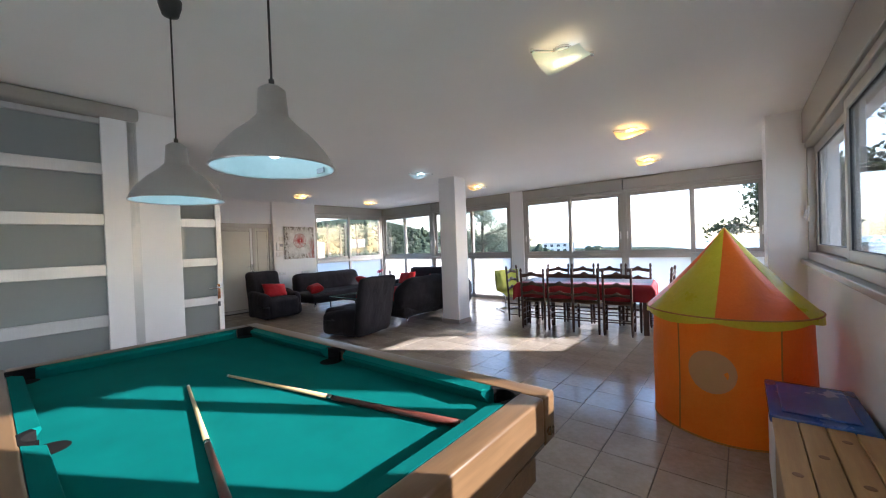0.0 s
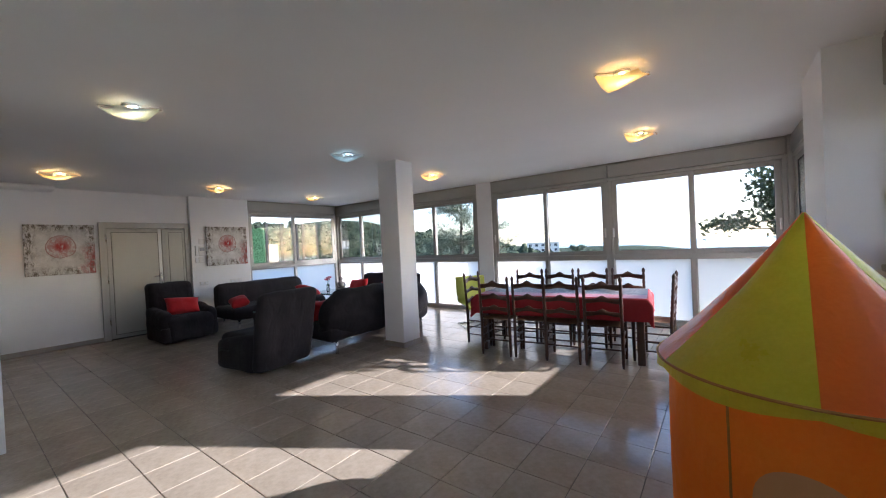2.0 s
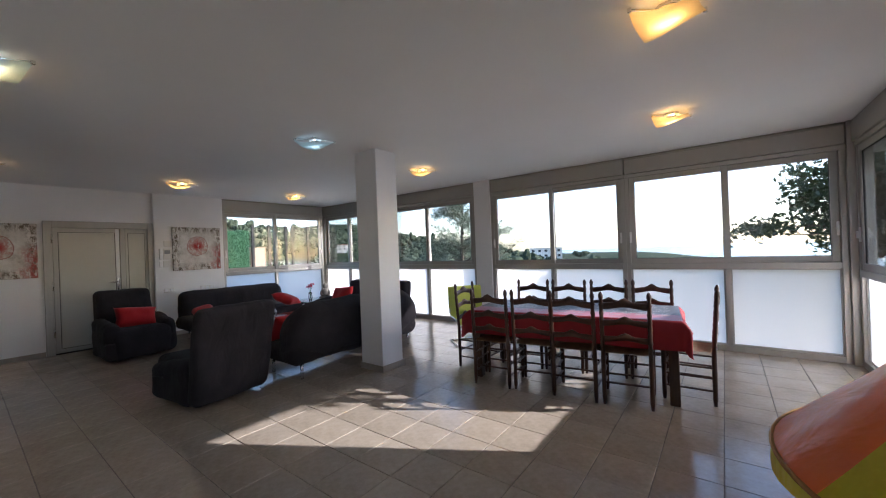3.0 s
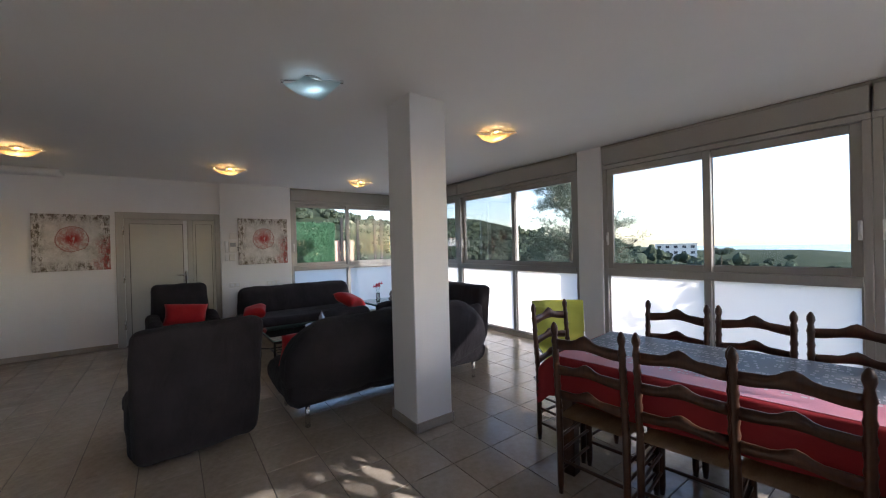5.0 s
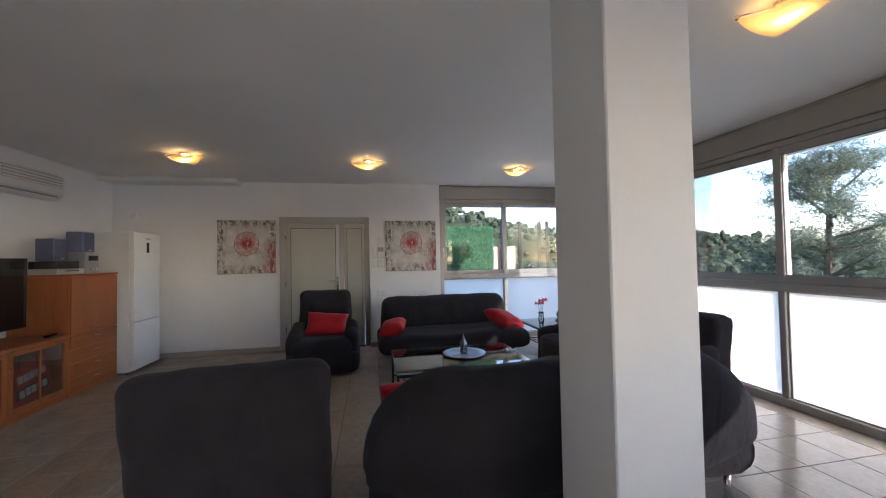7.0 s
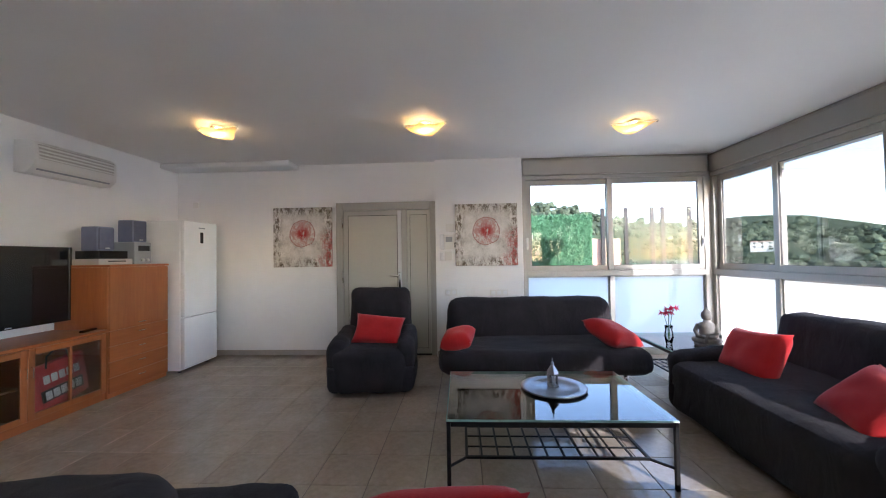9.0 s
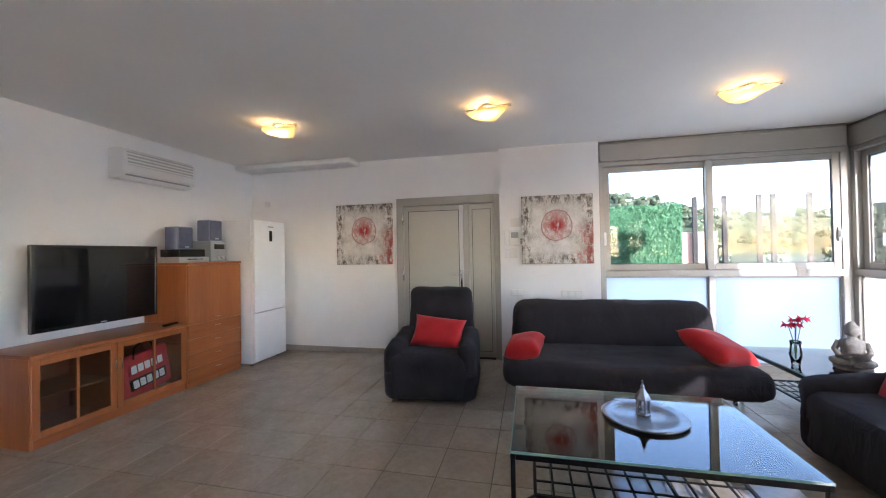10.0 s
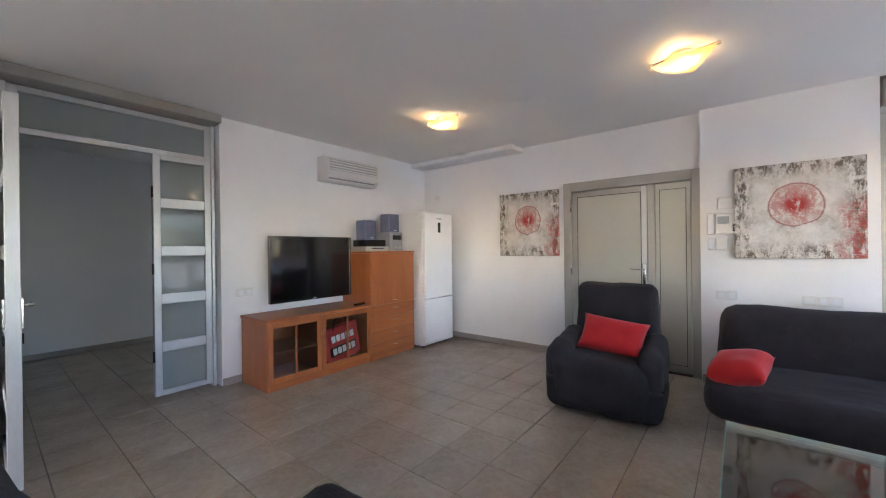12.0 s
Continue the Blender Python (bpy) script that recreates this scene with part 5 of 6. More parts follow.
bg_ = thing("shopping_bag", "red woven carrier bag with white lettering behind a glass cabinet door", "bag", at=(-7.17, 1.715, 0.111))
part("bag_body", soft_block(-0.24, -0.05, 0.0, 0.24, 0.035, 0.40, 0.03, n=8, wrinkle=0.012, seed=4), M_BAGRED, bg_, smooth=60)
for k, z in enumerate((0.27, 0.13)):
    part("label_patch", boxm(-0.17, 0.036, z - 0.05, 0.17, 0.046, z + 0.05), M_INK if k else M_BAGRED, bg_)
    for i in range(5):
        bm = boxm(-0.15 + 0.062 * i, 0.0462, z - 0.036, -0.102 + 0.062 * i, 0.0485, z + 0.036, 0.004)
        part("letter_block", bm, M_PAPERW, bg_)
bg_.rotation_euler = (0, radians(9), 0)
part("strap", tube(bmesh.new(), [(-0.10, 0.03, 0.36), (-0.08, 0.03, 0.46), (0.0, 0.03, 0.50), (0.08, 0.03, 0.46), (0.10, 0.03, 0.36)], 0.008, 6), M_INK, bg_)

CB0, CB1 = -8.255, -7.515
cb = thing("drawer_cabinet", "tall cherry wood cabinet with a door over four drawers", "cabinet", at=(0, 0, 0))
part("body", boxm(CB0, CY0, 0.0, CB1, 1.80, 1.305, 0.003), M_CHERRY, cb)
part("top_board", boxm(CB0 - 0.004, CY0, 1.306, CB1 + 0.004, 1.825, 1.33, 0.004), M_CHERRYX, cb)
for i in range(4):
    z0 = 0.05 + 0.155 * i
    dw = part("drawer", boxm(CB0 + 0.004, 1.802, z0, CB1 - 0.004, 1.82, z0 + 0.150, 0.003), M_CHERRYX, cb)
    part("handle", tube(bmesh.new(), [(-7.93, 1.82, z0 + 0.10), (-7.92, 1.838, z0 + 0.10), (-7.85, 1.838, z0 + 0.10), (-7.84, 1.82, z0 + 0.10)], 0.005, 6), M_CHROME, dw, "small steel handle", smooth=50)
dr = part("door", boxm(CB0 + 0.004, 1.802, 0.672, CB1 - 0.004, 1.82, 1.30, 0.003), M_CHERRY, cb)
part("handle", tube(bmesh.new(), [(-7.93, 1.82, 0.71), (-7.92, 1.838, 0.71), (-7.85, 1.838, 0.71), (-7.84, 1.82, 0.71)], 0.005, 6), M_CHROME, dr, "small steel handle", smooth=50)

rm = thing("remote_control", "black remote control lying on the low cabinet", "remote control", at=(-7.42, 1.70, 0.69), turn=15)
part("case", boxm(-0.09, -0.024, 0.0, 0.09, 0.024, 0.02, 0.006), M_BLACK, rm)

st = thing("hifi", "silver and black compact stereo on the cabinet", "stereo", at=(0, 0, 1.331))
part("dvd_player", boxm(-7.95, 1.35, 0.0, -7.56, 1.66, 0.06, 0.005), M_SILVER, st)
part("dvd_slot", boxm(-7.86, 1.6605, 0.03, -7.66, 1.664, 0.04), M_BLACK, st)
part("set_top_box", boxm(-7.93, 1.36, 0.061, -7.60, 1.62, 0.145, 0.004), M_BLACK, st)
hu = part("tuner", boxm(-8.22, 1.36, 0.0, -7.99, 1.64, 0.25, 0.006), M_GREYPL, st)
part("display", boxm(-8.19, 1.6405, 0.15, -8.04, 1.644, 0.21), M_BLACK, hu)
for i in range(2):
    part("knob", rod(bmesh.new(), (-8.16 + 0.07 * i, 1.64, 0.045), (-8.16 + 0.07 * i, 1.658, 0.045), 0.018, seg=16), M_SILVER, hu, smooth=40)
for x0, z0 in ((-7.79, 0.146), (-8.20, 0.251)):
    sp = thing("loudspeaker", "small blue-grey loudspeaker standing on the stereo", "loudspeaker", "stereo speakers", at=(x0, 1.42, 1.331 + z0))
    part("cabinet", boxm(0, 0, 0, 0.19, 0.18, 0.25, 0.008), M_BLUEGREY, sp)
    part("grille", boxm(0.012, 0.181, 0.012, 0.178, 0.188, 0.238, 0.006), M_SPEAKERCLOTH, sp)
    part("badge", boxm(0.06, 0.1885, 0.02, 0.11, 0.190, 0.032), M_SILVER, sp)

fr = thing("refrigerator", "tall white fridge-freezer with a small dark display", "refrigerator", at=(-8.91, 1.32, 0.0))
part("body", boxm(0, 0, 0.03, 0.595, 0.60, 1.85, 0.008), M_WHITE, fr)
for z0, z1 in ((0.05, 0.665), (0.675, 1.85)):
    part("door", boxm(0.0, 0.603, z0, 0.595, 0.655, z1, 0.012, 2), M_WHITE, fr, smooth=40)
part("display", boxm(0.27, 0.6555, 1.58, 0.325, 0.659, 1.72, 0.003), M_BLACK, fr, "dark control display")
part("badge", boxm(0.24, 0.6555, 1.765, 0.35, 0.657, 1.78), M_GREYPL, fr)
for x in (0.05, 0.54):
    part("foot", rod(bmesh.new(), (x, 0.55, 0), (x, 0.55, 0.032), 0.02), M_BLACKRUB, fr)

# ---------------------------------------------------------------- pool table
PX0, PX1, PY0, PY1, PZ = -3.08, -0.49, 0.33, 1.80, 0.865
pt = thing("pool_table", "wood-framed pool table with green cloth", "pool table", at=(0, 0, 0))
part("slate_bed", boxm(PX0 + 0.05, PY0 + 0.05, PZ - 0.12, PX1 - 0.05, PY1 - 0.05, PZ - 0.065), M_BAIZE, pt, "green baize bed")
R = 0.155
POCK = [(PX0 + R + 0.005, PY0 + R + 0.005), (PX1 - R - 0.005, PY0 + R + 0.005), (PX0 + R + 0.005, PY1 - R - 0.005), (PX1 - R - 0.005, PY1 - R - 0.005),
        ((PX0 + PX1) / 2, PY0 + R + 0.008), ((PX0 + PX1) / 2, PY1 - R - 0.008)]
mx = (PX0 + PX1) / 2


def rail(x0, y0, x1, y1, mat, name):
    return part(name, boxm(x0, y0, PZ - 0.19, x1, y1, PZ, 0.012, 3), mat, pt, "rounded oak laminate rail", smooth=40)


rail(PX0, PY1 - 0.10, PX1, PY1, M_POOLWOOD, "rail")
rail(PX0, PY0, PX1, PY0 + 0.10, M_POOLWOOD, "rail")
rail(PX0, PY0 + 0.101, PX0 + 0.10, PY1 - 0.101, M_POOLWOODY, "rail")
rail(PX1 - 0.10, PY0 + 0.101, PX1, PY1 - 0.101, M_POOLWOODY, "rail")


def bumper(pa, pb, inward):
    """A cloth cushion nose between two pockets, with slanted ends."""
    pa, pb, n = Vector(pa), Vector(pb), Vector(inward)
    d = (pb - pa).normalized()
    bm = bmesh.new()
    rows = []
    for p, s in ((pa, 1), (pb, -1)):
        rows.append([bm.verts.new((p + Vector((0, 0, PZ - 0.0655)))), bm.verts.new(p + Vector((0, 0, PZ - 0.002))),
                     bm.verts.new(p + n * 0.056 + d * s * 0.045 + Vector((0, 0, PZ - 0.008))), bm.verts.new(p + n * 0.060 + d * s * 0.048 + Vector((0, 0, PZ - 0.022))),
                     bm.verts.new(p + n * 0.030 + d * s * 0.03 + Vector((0, 0, PZ - 0.0655)))])
    a, b = rows
    for i in range(5):
        j = (i + 1) % 5
        bm.faces.new((a[i], a[j], b[j], b[i]))
    bm.faces.new(a[::-1])
    bm.faces.new(b)
    bmesh.ops.recalc_face_normals(bm, faces=bm.faces[:])
    part("rail_cushion", bm, M_BAIZE, pt, "green cloth rail cushion")


g_ = 0.10
i0 = 0.10
for y, n in ((PY0 + i0, (0, 1, 0)), (PY1 - i0, (0, -1, 0))):
    bumper((PX0 + i0 + g_, y, 0), (mx - 0.065, y, 0), n)
    bumper((mx + 0.065, y, 0), (PX1 - i0 - g_, y, 0), n)
for x, n in ((PX0 + i0, (1, 0, 0)), (PX1 - i0, (-1, 0, 0))):
    bumper((x, PY0 + i0 + g_, 0), (x, PY1 - i0 - g_, 0), n)
for x, y in POCK:
    # a flat black disc for the hole's darkness, with a leather collar round its outer side
    cy_ = (PY0 + PY1) / 2
    o_ = math.atan2(y - cy_, 0 if abs(x - mx) < 0.1 else (1 if x > mx else -1) * abs(y - cy_))
    bm = bmesh.new()
    mid = bm.verts.new((x, y, PZ - 0.0625))
    ring = [bm.verts.new((x + 0.062 * math.cos(2 * math.pi * k / 24), y + 0.062 * math.sin(2 * math.pi * k / 24), PZ - 0.0625)) for k in range(24)]
    for k in range(24):
        bm.faces.new((mid, ring[k], ring[(k + 1) % 24]))
    rows = []
    for k in range(17):
        a = o_ + radians((70 if abs(x - mx) < 0.1 else 100) * (k / 8 - 1))
        rows.append([bm.verts.new((x + r * math.cos(a), y + r * math.sin(a), z)) for r, z in ((0.056, PZ - 0.063), (0.058, PZ - 0.003), (0.062, PZ - 0.0015), (0.090, PZ - 0.0015), (0.096, PZ - 0.01))])
    for a, b in zip(rows, rows[1:]):
        for k in range(4):
            bm.faces.new((a[k], a[k + 1], b[k + 1], b[k]))
    part("pocket", bm, M_POCKET, pt, "black pocket")
part("apron", boxm(PX0 + 0.06, PY0 + 0.06, 0.50, PX1 - 0.06, PY1 - 0.06, PZ - 0.191, 0.006), M_POOLWOOD, pt, "oak laminate side")
for x in (PX0 + 0.22, PX1 - 0.22):
    for y in (PY0 + 0.22, PY1 - 0.22):
        lg = part("leg", boxm(x - 0.09, y - 0.09, 0.03, x + 0.09, y + 0.09, 0.499, 0.01), M_POOLWOOD, pt)
        part("foot", rod(bmesh.new(), (x, y, 0), (x, y, 0.03), 0.05, seg=16), M_BLACKRUB, lg)
part("ball_return", boxm(PX1 - 0.062, 0.95, 0.55, PX1 - 0.045, 1.25, 0.64, 0.004), M_BLACKRUB, pt, "dark ball return slot")


def cue(tip, butt, label):
    c = thing("pool_cue", label, "pool cue", "pool cues", at=(0, 0, 0))
    a, b = Vector(tip), Vector(butt)

    def p(f):
        return a.lerp(b, f)
    part("tip", rod(bmesh.new(), p(0), p(0.012), 0.006, 0.0065), M_PAPERW, c, "pale tip")
    part("shaft", rod(bmesh.new(), p(0.012), p(0.52), 0.0065, 0.010, 12), M_CUEWOOD, c, smooth=40)
    part("joint", rod(bmesh.new(), p(0.52), p(0.54), 0.0105, 0.0105, 12), M_CHROME, c, smooth=40)
    part("butt", rod(bmesh.new(), p(0.54), p(0.99), 0.0105, 0.015, 12), M_CUEDARK, c, "dark red-brown butt", smooth=40)
    part("bumper_cap", rod(bmesh.new(), p(0.99), p(1), 0.015, 0.013, 12), M_PAPERW, c)


BZ = PZ - 0.065
cue((-2.04, 1.175, BZ + 0.007), (-0.675, 1.438, BZ + 0.016), "wooden pool cue lying on the green cloth")
cue((-2.05, 0.995, BZ + 0.007), (-0.70, 0.70, BZ + 0.016), "wooden pool cue lying across the green cloth")

# ---------------------------------------------------------------- play tent
TXC, TYC, TR = 0.0, 4.06, 0.515
tt = thing("play_tent", "round orange nylon play tent with a yellow and orange peaked roof", "play tent", at=(TXC, TYC, 0), turn=0)


def tent_r(a, z):
    k = 0.5 - 0.5 * math.cos(5 * (a + 2.173))
    return TR * (0.965 + 0.035 * k) * (1.0 - 0.02 * z) + 0.004 * math.sin(5 * a + 7 * z)


SEG = 12
for s in range(5):
    a0, a1 = 2 * math.pi / 5 * s - 2.173, 2 * math.pi / 5 * (s + 1) - 2.173
    bm = bmesh.new()
    rows = []
    for i in range(SEG + 1):
        a = a0 + (a1 - a0) * i / SEG
        rows.append([bm.verts.new((tent_r(a, z) * math.cos(a), tent_r(a, z) * math.sin(a), z)) for z in (0.004, 0.12, 0.25, 0.38, 0.5, 0.62, 0.74, 0.88)])
    for a, b in zip(rows, rows[1:]):
        for i in range(7):
            bm.faces.new((a[i], b[i], b[i + 1], a[i + 1]))
    part("wall_panel", bm, M_ORANGE if s != 1 else M_ORANGER, tt, "translucent orange nylon wall", smooth=70)
    part("seam", tube(bmesh.new(), [(tent_r(a0, z) * math.cos(a0) * 1.004, tent_r(a0, z) * math.sin(a0) * 1.004, z) for z in (0.01, 0.2, 0.4, 0.6, 0.85)], 0.005, 6), M_PIPING, tt)
for s in range(6):
    a0, a1 = math.pi / 3 * s - 1.66, math.pi / 3 * (s + 1) - 1.66
    bm = bmesh.new()
    rows = []
    for i in range(9):
        a = a0 + (a1 - a0) * i / 8
        col_ = []
        for j in range(11):
            f = j / 10
            r = (TR + 0.03) * (1 - f) + 0.004 - 0.035 * math.sin(math.pi * f)
            bulge = 0.012 * math.sin(math.pi * i / 8) * math.sin(math.pi * f)
            wr = 0.006 * noise.noise(Vector((a * 4, f * 5, s)))
            col_.append(bm.verts.new(((r + bulge + wr) * math.cos(a), (r + bulge + wr) * math.sin(a), 0.885 + 0.63 * f)))
        rows.append(col_)
    for a, b in zip(rows, rows[1:]):
        for j in range(10):
            bm.faces.new((a[j], b[j], b[j + 1], a[j + 1]))
    part("roof_panel", bm, M_YELLOW if s % 2 else M_ORANGER, tt, "lime yellow nylon roof panel" if s % 2 else "orange nylon roof panel", smooth=70)
    bm = bmesh.new()
    rows = []
    for i in range(9):
        a = a0 + (a1 - a0) * i / 8
        r = TR + 0.034
        rows.append([bm.verts.new((r * math.cos(a), r * math.sin(a), 0.888)), bm.verts.new(((r + 0.004) * math.cos(a), (r + 0.004) * math.sin(a), 0.855 - 0.035 * math.sin(math.pi * i / 8)))])
    for a, b in zip(rows, rows[1:]):
        bm.faces.new((a[0], b[0], b[1], a[1]))
    part("valance", bm, M_YELLOW, tt, "scalloped yellow valance")
part("hem", tube(bmesh.new(), [((TR + 0.034) * math.cos(2 * math.pi * i / 60), (TR + 0.034) * math.sin(2 * math.pi * i / 60), 0.886) for i in range(60)], 0.006, 6, True), M_PIPING, tt)
part("base_hem", tube(bmesh.new(), [(tent_r(2 * math.pi * i / 60, 0) * math.cos(2 * math.pi * i / 60), tent_r(2 * math.pi * i / 60, 0) * math.sin(2 * math.pi * i / 60), 0.009) for i in range(60)], 0.007, 6, True), M_PIPING, tt)
bm = bmesh.new()
wa, wz, wr_ = -math.pi / 2 - 0.16, 0.50, 0.15
cen = bm.verts.new(((TR + 0.004) * math.cos(wa), (TR + 0.004) * math.sin(wa), wz))
ring = []
for i in range(32):
    f = 2 * math.pi * i / 32
    a = wa + wr_ * math.cos(f) / TR
    rr = tent_r(a, wz) + 0.006
    ring.append(bm.verts.new((rr * math.cos(a), rr * math.sin(a), wz + wr_ * math.sin(f))))
for i in range(32):
    bm.faces.new((cen, ring[i], ring[(i + 1) % 32]))
part("mesh_window", bm, M_NET, tt, "round tan mesh window")

# ---------------------------------------------------------------- toy boxes by the east wall
bx = thing("storage_box", "plastic toy box with a translucent blue lid beside the tent", "storage box", at=(0.20, 2.88, 0))
part("tub", boxm(0.015, 0.015, 0.0, 0.375, 0.58, 0.49, 0.02, 2), M_WPLASTIC, bx, smooth=40)
part("lid", boxm(0.0, 0.0, 0.491, 0.39, 0.60, 0.535, 0.012, 2), M_BLUELID, bx, "dark blue plastic lid", smooth=40)
part("lid_ridge", boxm(0.05, 0.06, 0.535, 0.34, 0.54, 0.545, 0.006), M_BLUELID, bx)
wb = thing("wooden_chest", "knotty pine plank chest by the low wall", "chest", at=(0.22, 1.70, 0))
part("front_board", boxm(0.0, 0.0, 0.0, 0.02, 1.17, 0.50, 0.003), M_PINE, wb)
part("back_board", boxm(0.35, 0.0, 0.0, 0.37, 1.17, 0.50, 0.003), M_PINE, wb)
for y in (0.0, 1.15):
    part("end_board", boxm(0.021, y, 0.0, 0.349, y + 0.02, 0.50, 0.003), M_PINE, wb)
for i in range(4):
    pk = part("plank", boxm(-0.01 + 0.0975 * i, -0.01, 0.501, 0.0835 + 0.0975 * i, 1.18, 0.522, 0.003), M_PINE, wb)
    for k in range(2):
        yy = 0.25 + 0.21 * i + 0.38 * k
        part("knot", lathe(bmesh.new(), [(0.018, 0.522), (0.016, 0.5228)], 12, at=(0.04 + 0.0975 * i, yy % 1.1, 0)), M_KNOT, pk)

# ---------------------------------------------------------------- outdoors
def smooth(v, a, b):
    f = max(0.0, min(1.0, (v - a) / (b - a)))
    return f * f * (3 - 2 * f)


def ground_z(x, y):
    """The hillside: it falls from the house towards the sea, with wooded ridges to the west and north-west."""
    d_ = math.hypot(x, y)
    yaw = math.degrees(math.atan2(-x, y))
    ridge = smooth(yaw, 14, 62) * (1 - smooth(yaw, 150, 180))
    z = -3.4 - 0.105 * min(d_, 620) - 6 * smooth(d_, 10, 60)
    z += ridge * 132 * smooth(d_, 90, 620) * (0.75 + 0.5 * noise.noise(Vector((x / 260, y / 260, 1.0))))
    z += 20 * smooth(yaw, -6, 10) * smooth(d_, 500, 900) * (1 - smooth(d_, 1300, 2200)) * 2.2
    z += 24 * math.exp(-((x + 105) ** 2 + (y - 235) ** 2) / 2 / 70 ** 2)
    z += (2.5 * noise.noise(Vector((x / 40, y / 40, 4.0))) + 6 * noise.noise(Vector((x / 130, y / 130, 2.0)))) * smooth(d_, 20, 120)
    return max(z, -75.0)


bm = bmesh.new()
radii = [0.5, 6, 12, 20, 30, 42, 58, 76, 100, 130, 165, 205, 250, 300, 360, 430, 510, 600, 720, 880, 1100, 1400, 1800, 2400, 3200, 4500]
NA = 120
rings = []
for r in radii:
    rings.append([bm.verts.new((r * math.sin(2 * math.pi * k / NA) - 3, r * math.cos(2 * math.pi * k / NA) + 4,
                  ground_z(r * math.sin(2 * math.pi * k / NA) - 3, r * math.cos(2 * math.pi * k / NA) + 4))) for k in range(NA)])
for a, b in zip(rings, rings[1:]):
    for k in range(NA):
        j = (k + 1) % NA
        bm.faces.new((a[k], a[j], b[j], b[k]))
bm.faces.new(rings[0][::-1])
bmesh.ops.recalc_face_normals(bm, faces=bm.faces[:])
solid("ground", bm, M_SCRUB, "scrubby hillside falling away to the sea", "ground", kind="structure", smooth=80)
bm = lathe(bmesh.new(), [(4900, -62.0), (4900, -61.9)], 90)
solid("water", bm, M_SEA, "calm blue-grey sea at the horizon", "sea", kind="structure")


# woods on the slopes: many rough clumps in one mesh
def clump_mesh(name, spots, mat, label, category):
    base = bmesh.new()
    bmesh.ops.create_icosphere(base, subdivisions=2, radius=1.0)
    bv = np.array([v.co[:] for v in base.verts])
    bf = np.array([[v.index for v in f.verts] for f in base.faces])
    base.free()
    rs = np.random.RandomState(3)
    vs, fs, o = [], [], 0
    for x, y, z, r, h in spots:
        k = bv * (1 + 0.5 * (rs.rand(len(bv), 1) - 0.5)) * np.array([r, r, h]) + np.array([x, y, z])
        vs.append(k)
        fs.append(bf + o)
        o += len(bv)
    me = bpy.data.meshes.new(name)
    me.from_pydata(np.concatenate(vs).tolist(), [], np.concatenate(fs).tolist())
    me.materials.append(mat)
    ob = new(name, me)
    return tagged(ob, label, category, kind="stuff")


rnd = random.Random(11)
spots = []
while len(spots) < 15000:
    yaw = radians(rnd.uniform(-25, 165))
    d_ = 34 + 760 * rnd.random() ** 1.6
    x, y = -d_ * math.sin(yaw) - 3, d_ * math.cos(yaw) + 4
    z = ground_z(x, y)
    if z < -61 or noise.noise(Vector((x / 45, y / 45, 9))) < -0.52:
        continue
    r = rnd.uniform(1.2, 3.0) * (1 + d_ / 420)
    tall = rnd.random() < 0.22
    for q in range(3):
        spots.append((x + rnd.uniform(-r, r), y + rnd.uniform(-r, r), z + r * rnd.uniform(0.1, 0.9) + (r * rnd.uniform(0.2, 0.6) if tall else 0), r * rnd.uniform(0.4, 0.85), r * rnd.uniform(0.4, 0.85)))
clump_mesh("woods", spots, M_WOODS, "dark green pine woods covering the slopes", "woods")


def limb(bm, a, b, r0, r1, bend, rn, n=5):
    a, b = Vector(a), Vector(b)
    off = Vector((rn.uniform(-1, 1), rn.uniform(-1, 1), rn.uniform(-0.3, 0.6))) * bend
    prev, pr = a, r0
    pts = [a]
    for i in range(1, n + 1):
        f = i / n
        p = a.lerp(b, f) + off * math.sin(math.pi * f)
        rod(bm, prev, p, pr, r0 + (r1 - r0) * f, 7, caps=False)
        prev, pr = p, r0 + (r1 - r0) * f
        pts.append(p)
    return pts


